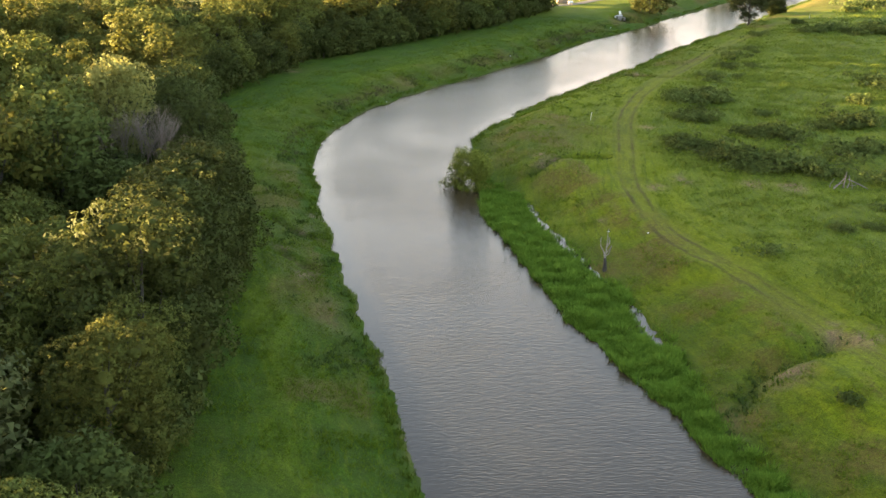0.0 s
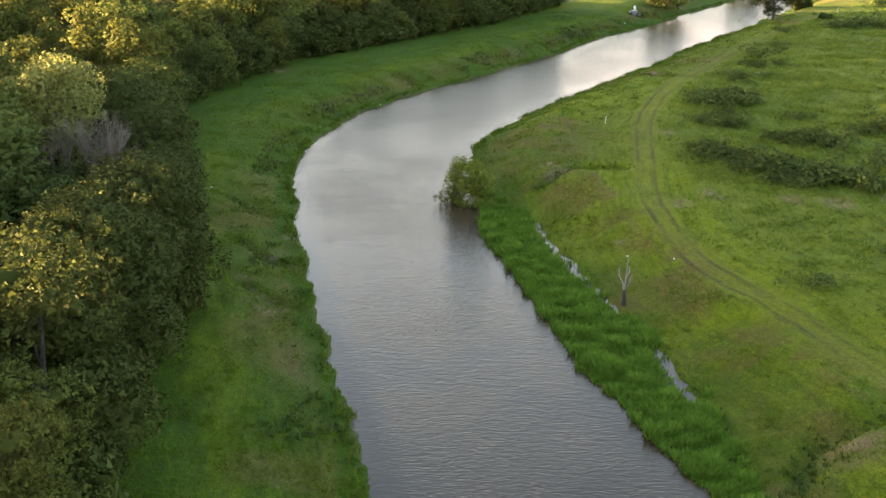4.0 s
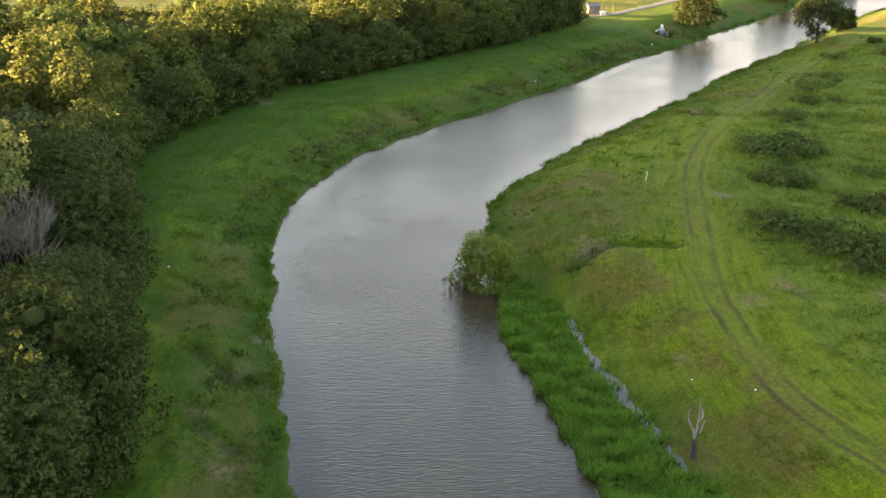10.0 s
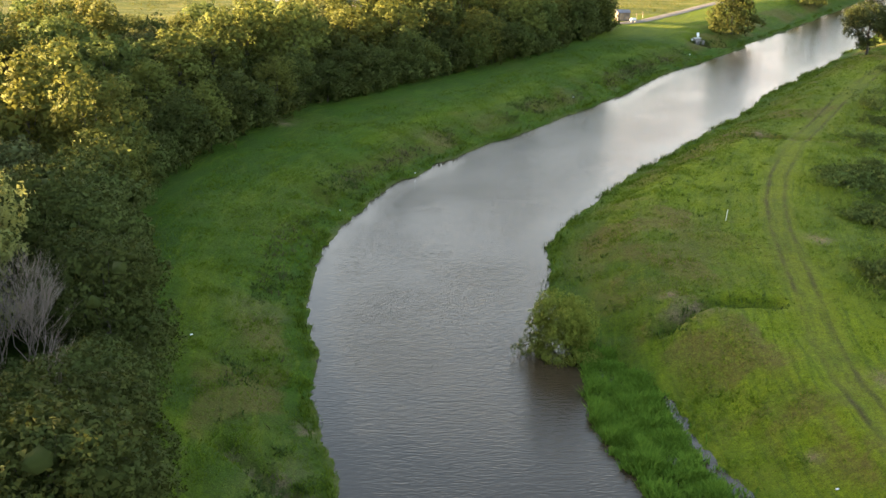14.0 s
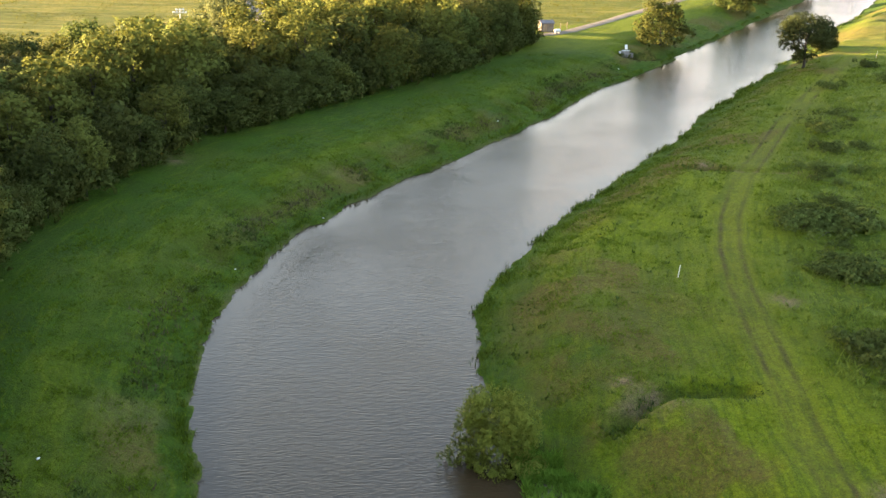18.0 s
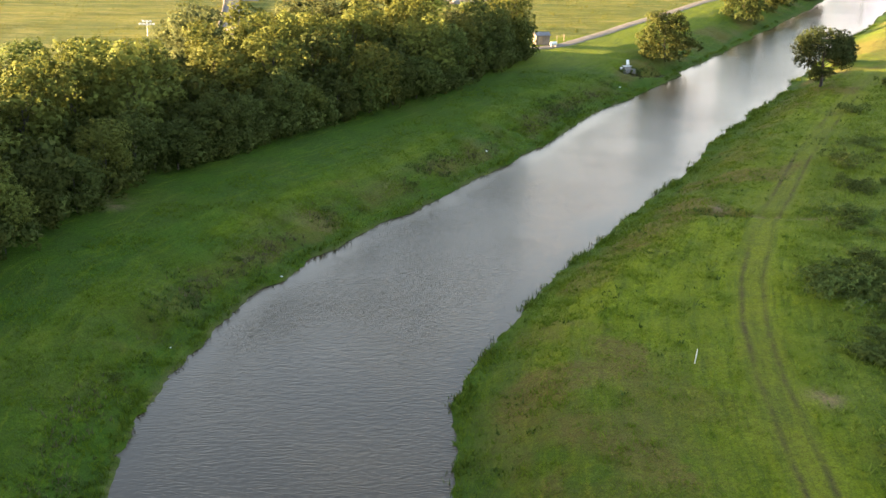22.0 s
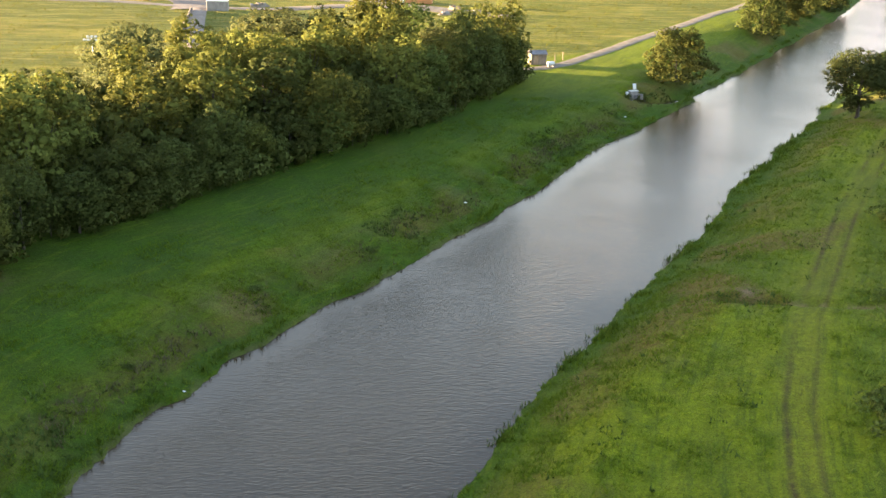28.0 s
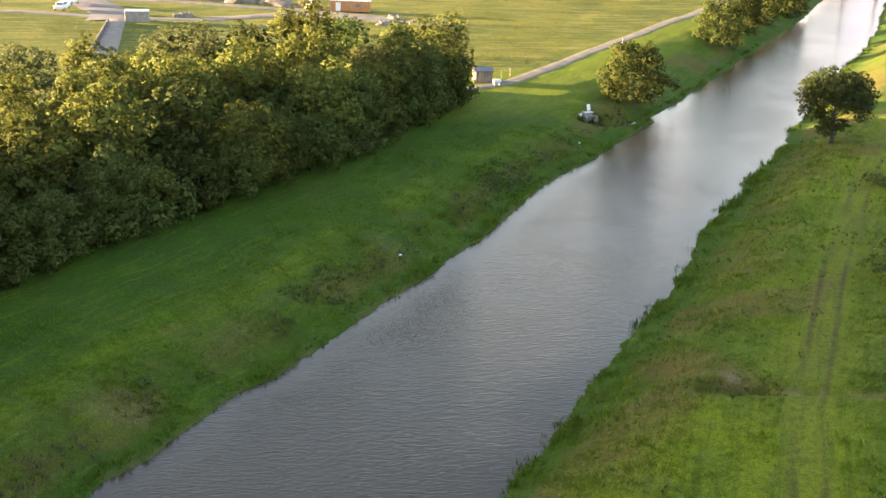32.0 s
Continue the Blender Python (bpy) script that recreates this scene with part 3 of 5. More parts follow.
# ---- trees ----
def leaf_cloud(r, lobes, count, size, tuft=0.75, each=14, up=0.3, droop=0.0, slim=0.5, soft=0.14):
    """Leaves in small tufts over the outside of rounded lobes (x, y, z, radius, flatness): vertices, faces, normals."""
    lobes = np.asarray(lobes, float)
    want = max(1, count // each)
    weight = lobes[:, 3] ** 2
    number = np.maximum(4, np.round(want * 2.6 * weight / weight.sum())).astype(int)
    pick = np.repeat(np.arange(len(lobes)), number)
    step = np.concatenate([np.arange(k) + 0.5 for k in number])
    uz = 1 - 2 * step / number[pick]
    an = step * 2.39996 + np.repeat(r.random(len(lobes)) * 6.28, number)
    ring = np.sqrt(1 - uz**2)
    u = np.stack([ring * np.cos(an), ring * np.sin(an), uz], -1) + 0.12 * r.normal(size=(len(pick), 3))
    u /= np.linalg.norm(u, axis=1, keepdims=True)
    c = lobes[pick]
    p = c[:, :3] + u * (c[:, 3] * (0.84 + 0.26 * r.random(len(pick))))[:, None] * np.stack([np.ones(len(c)), np.ones(len(c)), c[:, 4]], -1)
    keep = np.ones(len(p), bool)
    for i, (x, y, z, rad, flat) in enumerate(lobes):
        q = (p - (x, y, z)) / (rad, rad, rad * flat)
        keep &= ~(((q**2).sum(1) < 0.62) & (pick != i))
    keep &= (u[:, 2] > -0.35) | (r.random(len(p)) > up * 2)
    kept = r.permutation(np.flatnonzero(keep))[:want]
    p, u = np.repeat(p[kept], each, 0), np.repeat(u[kept], each, 0)
    reach = np.repeat(tuft * (0.55 + 0.75 * r.random(len(p) // each)), each)
    w = r.normal(size=p.shape) + 0.9 * u
    w[:, 2] += 0.35
    w /= np.linalg.norm(w, axis=1, keepdims=True)
    p = p + w * (reach * (0.35 + 0.65 * r.random(len(p))))[:, None] * (1, 1, 0.8)
    p[:, 2] -= droop * 0.5 * reach * r.random(len(p))
    n = w + 0.5 * r.normal(size=w.shape)
    n /= np.linalg.norm(n, axis=1, keepdims=True)
    t = np.cross(n, r.normal(size=n.shape))
    t[:, 2] -= droop
    t /= np.linalg.norm(t, axis=1, keepdims=True)
    b = np.cross(n, t)
    s = (size * (0.6 + 0.8 * r.random(len(p))))[:, None]
    v = np.stack([p - t * s * 0.9, p + t * s * 0.6 - b * s * slim, p + t * s * 0.6 + b * s * slim], 1)
    # leaves catch the light as the rounded tuft and lobe they sit on
    nv = 0.5 * w + 0.7 * u + soft * r.normal(size=u.shape)
    nv /= np.linalg.norm(nv, axis=1, keepdims=True)
    flip = (np.cross(v[:, 1] - v[:, 0], v[:, 2] - v[:, 0]) * nv).sum(1) < 0
    v[flip] = v[flip][:, [0, 2, 1]]
    v = v.reshape(-1, 3)
    return v, np.arange(len(v)).reshape(-1, 3), np.repeat(nv, 3, 0)


bm = bmesh.new()
bmesh.ops.create_icosphere(bm, subdivisions=1, radius=1.0)
BALL_V = np.array([tuple(v.co) for v in bm.verts])
BALL_F = np.array([[v.index for v in q.verts] for q in bm.faces])
bm.free()


def leaf_bulk(r, lobes, full=0.7, each=30, spray=0.42):
    """The dense shaded inside of a crown: an uneven lump in each lobe, wrapped in overlapping leaf sprays."""
    lobes = np.asarray(lobes, float)
    c = np.repeat(lobes, each, 0)
    step = np.tile(np.arange(each) + 0.5, len(lobes))
    uz, an = 1 - 2 * step / each, step * 2.39996 + c[:, 0]
    ring = np.sqrt(1 - uz**2)
    u = np.stack([ring * np.cos(an), ring * np.sin(an), uz], -1) + 0.15 * r.normal(size=(len(c), 3))
    u /= np.linalg.norm(u, axis=1, keepdims=True)
    flat = np.stack([np.ones(len(c)), np.ones(len(c)), c[:, 4]], -1)
    p = c[:, :3] + u * flat * (c[:, 3] * full * (0.9 + 0.25 * r.random(len(c))))[:, None]
    n = u + 0.35 * r.normal(size=u.shape)
    n /= np.linalg.norm(n, axis=1, keepdims=True)
    t = np.cross(n, r.normal(size=n.shape))
    t /= np.linalg.norm(t, axis=1, keepdims=True)
    b = np.cross(n, t)
    s = (np.minimum(spray, 0.3 * c[:, 3]) * (0.6 + 0.6 * r.random(len(c))))[:, None]
    v = np.stack([p - t * s, p + t * s * 0.7 - b * s * 0.7, p + t * s * 0.7 + b * s * 0.7], 1).reshape(-1, 3)
    vs, fs, ns = [v], [np.arange(len(v)).reshape(-1, 3)], [np.repeat(n, 3, 0)]
    for k, (x, y, z, rad, squash) in enumerate(lobes):
        fs.append(BALL_F + len(v) + k * len(BALL_V))
        vs.append(BALL_V * full * 0.5 * (0.65 + 0.35 * r.random((len(BALL_V), 1))) * (rad, rad, rad * squash) + (x, y, z))
        tilt = BALL_V + 0.7 * r.normal(size=BALL_V.shape)
        ns.append(tilt / np.linalg.norm(tilt, axis=1, keepdims=True))
    return np.concatenate(vs), np.concatenate(fs), np.concatenate(ns)


def tree(name, seed, h, rad, leaves, size, mat, label, category="tree", low=0.12, lobes=22, shape="round", group="", trunk_r=None, droop=0.0, clumps=None, slim=0.5, tuft=0.75, bulk=0.72):
    """A tree: an empty at its foot, a trunk with limbs, and a crown of leaf clumps."""
    r = np.random.default_rng(seed)
    root = thing(name, Matrix(), label, category, group)
    made = []
    base = h * low
    half = (h - base) / 2
    for i in range(lobes):
        f = 1 - (i + 0.5) / lobes * 1.86
        an = i * 2.39996 + 0.5 * r.normal()
        ring = math.sqrt(max(0.0, 1 - f * f))
        if shape == "cone":
            ring *= 1.05 - 0.42 * (f + 1) / 2
        elif shape == "dome":
            ring = max(ring, 0.92 * (f < 0.25))
        else:
            ring = ring ** 0.8
        lr = rad * (0.27 + 0.20 * r.random())
        grow = 0.74 + 0.22 * r.normal() * 0.5
        x, y = (rad * ring * grow + 0.06 * rad * r.normal()) * math.cos(an), (rad * ring * grow + 0.06 * rad * r.normal()) * math.sin(an)
        z = base + half + f * (half - 0.55 * lr) * (0.94 + 0.07 * r.normal())
        made.append((x, y, max(z, 0.5 * lr), lr, 0.75 + 0.2 * r.random()))
    made = clumps or made
    v, f, nv = leaf_cloud(r, made, leaves, size, tuft, droop=droop, slim=slim)
    core, cf, cn = leaf_bulk(r, made, bulk, spray=1.6 * size)
    v, f, nv = np.concatenate([v, core]), np.concatenate([f, cf + len(v)]), np.concatenate([nv, cn])
    v[:, 2] = np.maximum(v[:, 2], 0.02)
    tr = trunk_r or 0.015 * h
    top = Vector((0.05 * h * r.normal(), 0.05 * h * r.normal(), 0.8 * h))
    runs = [([(0, 0, -0.4), (0.01 * h, 0, 0.1 * h), tuple(top * 0.5), tuple(top)], [tr * 1.5, tr, tr * 0.7, tr * 0.15])]
    for e in made[:: max(1, len(made) // 8)]:
        e = Vector(e[:3])
        s = Vector((top.x, top.y, 0)) * (e.z * 0.5 / h) + Vector((0, 0, max(0.08 * h, e.z * 0.55)))
        mid = (s + e) / 2 + Vector((0, 0, -0.04 * h))
        runs.append(([tuple(s), tuple(mid), tuple(e)], [tr * 0.35, tr * 0.22, tr * 0.06]))
    part("trunk", tubes("trunk", runs, BARK, 4), None, root)
    part("crown", np_mesh("crown", v, f, mat, normals=nv), None, root)
    return root


def bare_tree(name, seed, h, spread, label, forks=3, depth=3, r0=0.12, mat=None, twig=0.62):
    r = np.random.default_rng(seed)
    root = thing(name, Matrix(), label, "dead tree")
    runs = []

    def grow(p, d, ln, rad, left):
        q = p + d * ln * 0.5 + Vector(r.normal(size=3)) * ln * 0.06
        e = p + d * ln
        runs.append(([tuple(p), tuple(q), tuple(e)], [rad, rad * 0.8, rad * 0.6]))
        if left:
            for i in range(forks):
                nd = (d + Vector(r.normal(size=3)) * spread).normalized()
                nd.z = abs(nd.z) * 0.8 + 0.2
                grow(p + d * ln * (0.55 + 0.45 * r.random()), nd.normalized(), ln * twig * (0.8 + 0.4 * r.random()), rad * 0.5, left - 1)

    grow(Vector((0, 0, -0.3)), Vector((0.05, 0, 1)).normalized(), h * 0.5, r0, depth)
    part("trunk", tubes("trunk", runs[:1], mat or DEADWOOD), None, root)
    part("branch_crown", tubes("branch_crown", runs[1:], mat or DEADWOOD, 3), None, root)
    return root


def planted(ob, x, y, turn=0.0, scale=1.0, tall=1.0, sink=0.0):
    return pose(x, y, ground_at(x, y) - sink, 0, 0, turn) @ Matrix.Diagonal((scale, scale, scale * tall, 1))


# forest: kinds of tree, each built once
WOOD = "trees of the wood"
kinds = [
    ("round", 15, 5.2, LEAF, 0.06, "broad leafy green deciduous tree in the wood"),
    ("dome", 14, 5.0, LEAF_DEEP_SHADED, 0.0, "dark green leafy deciduous tree in the wood, leaf colour partly shade"),
    ("dome", 15.5, 4.9, LEAF, 0.0, "tall bushy green tree with lobed crown in the wood"),
    ("cone", 15.5, 4.7, LEAF, 0.03, "pointed green leafy tree in the wood"),
    ("round", 14, 5.2, LEAF_GREY, 0.06, "grey-green leafy tree in the wood"),
    ("dome", 14.5, 5.2, LEAF_DEEP_SHADED, 0.0, "dense dark green tree at the edge of the wood, shade in its leaf colour"),
    ("dome", 12.5, 4.7, LEAF_SHRUB, 0.0, "bushy mid-green tree in the wood"),
]
inner_kinds = [
    ("dome", 15, 5.0, LEAF, "broad leafy green deciduous tree in the wood"),
    ("dome", 15.5, 4.6, LEAF, "tall green tree with lobed crown in the wood"),
    ("dome", 14.5, 5.4, LEAF_DEEP_SHADED, "wide dark green tree with uneven crown in the wood"),
    ("cone", 16, 4.6, LEAF, "pointed green leafy tree in the wood"),
    ("dome", 14, 4.8, LEAF_GREY, "grey-green leafy tree in the wood"),
    ("dome", 15, 5.0, LEAF_SHRUB, "bushy mid-green tree in the wood"),
]
protos = [tree("tree", 100 + i, h, rad, 7600, 0.24, mat, label, low=low + 0.04, shape=sh, lobes=24, group=WOOD) for i, (sh, h, rad, mat, low, label) in enumerate(kinds)]
near_protos = [tree("tree", 120 + i, h, rad, 16500 + 2500 * i, 0.165 - 0.025 * i, mat, label, low=0.0, shape="dome", lobes=28, group=WOOD, tuft=0.6) for i, (h, rad, mat, label) in enumerate([(14.5, 5.3, LEAF_DEEP_SHADED, "dense dark green tree at the edge of the wood, shade in its leaf colour"), (14, 5.0, LEAF, "dense mid-green tree at the edge of the wood")])]
inner_protos = [tree("tree", 130 + i, h, rad, 4800, 0.28, mat, label, low=0.02, shape=sh, lobes=22, group=WOOD) for i, (sh, h, rad, mat, label) in enumerate(inner_kinds)]


def plain_tree(seed, h, rad, leaves, size, lobes=22):
    """Leaf clumps and trunk of a tree that is only seen as part of the mass of the wood."""
    r = np.random.default_rng(seed)
    made = []
    for i in range(lobes):
        f, an = 1 - (i + 0.5) / lobes * 1.9, i * 2.39996
        ring = max(math.sqrt(max(0.0, 1 - f * f)), 0.9 * (f < 0.25))
        lr = rad * (0.3 + 0.14 * r.random())
        made.append((rad * 0.74 * ring * math.cos(an), rad * 0.74 * ring * math.sin(an), max(h / 2 + f * (h / 2 - 0.5 * lr), 0.5 * lr), lr, 0.85))
    v, f, nv = leaf_cloud(r, made, leaves, size)
    core, cf, cn = leaf_bulk(r, made, 0.7, 16)
    v, f, nv = np.concatenate([v, core]), np.concatenate([f, cf + len(v)]), np.concatenate([nv, cn])
    v[:, 2] = np.maximum(v[:, 2], 0.05)
    return v, f, nv


def joined_trees(name, shape, places, mat, label):
    """Many plain trees as one mesh of stuff."""
    v, f, nv = shape
    vs, fs, ns = [], [], []
    for m in places:
        q = np.array(m)
        fs.append(f + len(v) * len(vs))
        vs.append(v @ q[:3, :3].T + q[:3, 3])
        turned = nv @ q[:3, :3].T
        ns.append(turned / np.linalg.norm(turned, axis=1, keepdims=True))
    return tagged(new(name, np_mesh(name, np.concatenate(vs), np.concatenate(fs), mat, normals=np.concatenate(ns))), label, "trees", kind="stuff")


def inside(x, y, line):
    """Whether a place lies inside a closed polygon."""
    n, hit = len(line), False
    for i in range(n):
        (ax, ay), (bx, by) = line[i], line[(i + 1) % n]
        if (ay > y) != (by > y) and x < (bx - ax) * (y - ay) / (by - ay) + ax:
            hit = not hit
    return hit


GOLD, BARE_AT = (-34.0, 98.6), (-30.4, 95.6)
r = np.random.default_rng(21)
spots = []
poly = MARGIN + [(-160, -60)]
# a closed front along the edge of the wood, then the depth behind it
run = MARGIN[2:21]
for (ax, ay), (bx, by) in zip(run[:-1], run[1:]):
    ln = math.hypot(bx - ax, by - ay)
    nxn, nyn = -(by - ay) / ln, (bx - ax) / ln
    for q in np.arange(0, ln, 5.6):
        o = (2.9 if ay < 130 else 1.6 if ay < 228 else 3.4) + 0.9 * r.random()
        spots.append((ax + (bx - ax) * q / ln + nxn * o, ay + (by - ay) * q / ln + nyn * o, (0.86 if ay > 228 else 0.58 if ay > 140 else 0.66) + (0.28 if ay > 140 else 0.34) * r.random()))
front = len(spots)
for _ in range(14000):
    y = -10 + 296 * r.random()
    x = -150 + 185 * r.random()
    if x < -0.43 * (y + 25) - 60 or not inside(x, y, poly):
        continue
    d, _s = off_line(np.array([x]), np.array([y]), MARGIN)
    deep = x < -0.43 * (y + 25) - 14 or y < 9
    if d[0] < 3.0 or any((x - a) ** 2 + (y - b) ** 2 < (42 if deep else 40 if y > 185 else 46 if y > 140 else 50) for a, b, _ in spots):
        continue
    # the unseen deep trees are scaled to steer where sunlight gets through
    spots.append((x, y, ((0.74 if y < 60 else 1.04) if deep else 0.80) + (0.2 if deep or y > 185 else 0.34) * r.random()))
TALL = [(-25.2, 49.6, 1.06), (-19.2, 38.0, 1.0), (-18.3, 20.5, 1.04)]
spots = [p for p in spots[:front] if all((p[0] - a) ** 2 + (p[1] - b) ** 2 > 9 for a, b, _ in TALL)] + TALL + [p for p in spots[front:] if all((p[0] - a) ** 2 + (p[1] - b) ** 2 > 10 for a, b, _ in TALL)]
front = spots.index(TALL[0])
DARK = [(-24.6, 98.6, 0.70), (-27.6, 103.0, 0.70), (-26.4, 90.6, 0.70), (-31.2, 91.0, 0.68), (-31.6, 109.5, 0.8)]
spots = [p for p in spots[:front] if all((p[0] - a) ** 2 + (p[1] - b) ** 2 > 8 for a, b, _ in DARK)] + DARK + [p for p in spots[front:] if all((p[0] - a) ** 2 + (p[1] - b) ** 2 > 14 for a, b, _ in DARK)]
front = sum(1 for p in spots if p in DARK) + spots.index(DARK[0])
KEEP_OUT = [(GOLD[0], GOLD[1], 4.4), (BARE_AT[0] - 0.6, BARE_AT[1] + 0.4, 1.5)]
fresh = protos + inner_protos + near_protos
deep_places = []
for n, (x, y, s) in enumerate(spots):
    if (x, y, s) not in DARK and any((x - a) ** 2 + (y - b) ** 2 < q * q for a, b, q in KEEP_OUT):
        continue
    deep = x < -0.43 * (y + 25) - 14 or y < 9
    back = float(off_line(np.array([x]), np.array([y]), MARGIN[21:])[0][0])
    s *= float(np.interp(back, [2, 14], [0.80, 0.90])) if y > 120 else 0.72 if (x + 27) ** 2 + (y - 87) ** 2 < 55 else 1.0
    if deep:
        deep_places.append(planted(None, x, y, 360 * r.random(), s, 0.9 + 0.2 * r.random(), 0.1))
        continue
    # the shaded stretch of the front takes the dark kinds, shade included in their leaves
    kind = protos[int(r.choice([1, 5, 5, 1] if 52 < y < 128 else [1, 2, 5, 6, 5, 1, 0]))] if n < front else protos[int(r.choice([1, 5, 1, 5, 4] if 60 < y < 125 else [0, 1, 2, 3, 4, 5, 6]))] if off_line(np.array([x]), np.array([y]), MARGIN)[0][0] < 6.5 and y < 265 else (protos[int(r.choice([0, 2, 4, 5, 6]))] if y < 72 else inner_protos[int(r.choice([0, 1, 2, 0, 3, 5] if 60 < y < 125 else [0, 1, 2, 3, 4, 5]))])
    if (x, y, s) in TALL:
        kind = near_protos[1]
    # lighter leaves for the lit near end, shade-darkened leaves beyond it
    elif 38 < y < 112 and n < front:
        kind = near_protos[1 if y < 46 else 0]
    m = planted(None, x, y, 360 * r.random(), s * 1.05, 0.84 + 0.2 * r.random(), 0.1)
    if kind in fresh:
        fresh.remove(kind)
        kind.matrix_basis = m
    else:
        copy_thing(kind, m)

for kind in fresh:
    kind.matrix_basis = deep_places.pop()

# trees mostly out of view, added for the shade they cast over the river
joined_trees("deep_wood", plain_tree(150, 14.0, 5.4, 560, 0.6, 14), deep_places, LEAF, "mostly unseen trees deep in the wood, added to shade the meadow")
# lower trees that close the gaps between the tall ones, added to block sunlight
placed, low_places = [], []
for _ in range(2500):
    x, y = -60 + 95 * r.random(), 30 + 245 * r.random()
    if not inside(x, y, poly) or x < -0.43 * (y + 25) - 8 or off_line(np.array([x]), np.array([y]), MARGIN)[0][0] < 4.5:
        continue
    if any((x - a) ** 2 + (y - b) ** 2 < 30 for a, b in placed) or any((x - a) ** 2 + (y - b) ** 2 < 4 for a, b, _ in spots) or (x - BARE_AT[0]) ** 2 + (y - BARE_AT[1]) ** 2 < 12:
        continue
    placed.append((x, y))
    low_places.append(planted(None, x, y, 360 * r.random(), 0.85 + 0.25 * r.random(), 0.9 + 0.25 * r.random(), 0.2))
joined_trees("wood_understorey", plain_tree(160, 6.4, 4.2, 800, 0.36, 12), low_places, LEAF_DEEP_SHADED, "low filler trees added under the wood's taller trees to block sunlight")

gold = tree("tree", 301, 15.6, 3.7, 8500, 0.19, LEAF_GOLD, "pale yellow-leaved tree standing in the wood", lobes=36, shape="round", low=0.25)
gold.matrix_basis = planted(None, *GOLD, 40, 1.0)
for i, (dx, dy, h) in enumerate([(0, 0, 9.8), (1.5, 0.4, 9.5), (-1.5, -0.3, 9.6), (-2.9, -0.8, 9.2), (2.6, -0.6, 9.3), (5.9, -11.0, 9.4)]):
    b = bare_tree("dead_tree", 40 + i, h, 0.24, "leafless grey-brown dead tree among leafy trees", 5 if i < 5 else 3, 5 if i == 5 else 4, 0.075, PALEWOOD, 0.62)
    b.matrix_basis = planted(None, BARE_AT[0] + dx, BARE_AT[1] + dy, 70 * i)

# undergrowth along the edge of the wood, its leaves dark to imitate shadow under the trees
bushes = [tree("undergrowth_bush", 180 + i, 3.0, 2.3, 700, 0.18, LEAF_DEEP_SHADED, "leafy undergrowth bush at the edge of the wood, leaves darkened as shade", "bush", low=0.0, lobes=12, shape="dome", group="undergrowth bushes", tuft=0.4) for i in range(3)]
fresh = list(bushes)
# hidden row at the back, added to stop sun leaking under the crowns
behind = MARGIN[20:27]
for (ax, ay), (bx, by) in list(zip(run[:-1], run[1:])) + list(zip(behind[:-1], behind[1:])):
    ln = math.hypot(bx - ax, by - ay)
    nxn, nyn = -(by - ay) / ln, (bx - ax) / ln
    for q in np.arange(0, ln, 3.6):
        o = 1.2 + 2.0 * r.random()
        x, y = ax + (bx - ax) * q / ln + nxn * o, ay + (by - ay) * q / ln + nyn * o
        kind = bushes[int(r.integers(3))]
        m = planted(None, x, y, 360 * r.random(), 0.7 + 0.6 * r.random(), 0.8 + 0.5 * r.random(), 0.05)
        if kind in fresh:
            fresh.remove(kind)
            kind.matrix_basis = m
        else:
            copy_thing(kind, m)

# lone trees on the banks
ro = np.random.default_rng(501)
oak_clumps = []
for i in range(46):
    f, an = 1 - (i + 0.5) / 46 * 1.75, i * 2.39996
    ring = math.sqrt(max(0.05, 1 - f * f)) ** 0.7
    d = 3.75 * ring * (0.82 + 0.28 * ro.random())
    oak_clumps.append((d * math.cos(an), d * math.sin(an), 5.6 + 2.3 * f + 0.3 * ro.normal(), 0.75 + 0.5 * ro.random(), 0.8))
oak_clumps = [c for c in oak_clumps if not (c[0] < -1.2 and c[1] < 0 and 3.8 < c[2] < 5.0)]
# a skirt of low shoots round the trunk
oak_clumps += [(1.5 * math.cos(a) * q, 1.4 * math.sin(a) * q, z, 0.62, 0.9) for a, q, z in zip(ro.random(13) * 6.28, 0.4 + 0.7 * ro.random(13), 0.9 + 2.6 * ro.random(13))]
oak = tree("oak_tree", 500, 8.4, 3.9, 15000, 0.16, LEAF_OAK_SHADED, "lone oak with spreading crown on the grassy bank, leaf colour darkened as in shadow", clumps=oak_clumps, low=0.06, trunk_r=0.24, tuft=0.45, bulk=0.6)
oak.matrix_basis = planted(None, 70.2, 241, 30)
BANK_TREES = [(53.3, 270.6, 8.6, 4.9, "rounded green tree on the river bank, sunlit from one side"), (84, 322, 8.5, 5.0, "green tree on the far river bank"),
              (95, 340, 8, 4.2, "bushy green tree on the far river bank"), (105, 355, 8, 4.5, "bushy green tree on the far river bank"),
              (117, 370, 9, 4.5, "bushy green tree on the far river bank"), (83, 264.5, 4.6, 2.3, "small rounded tree on the grassy bank behind the oak")]
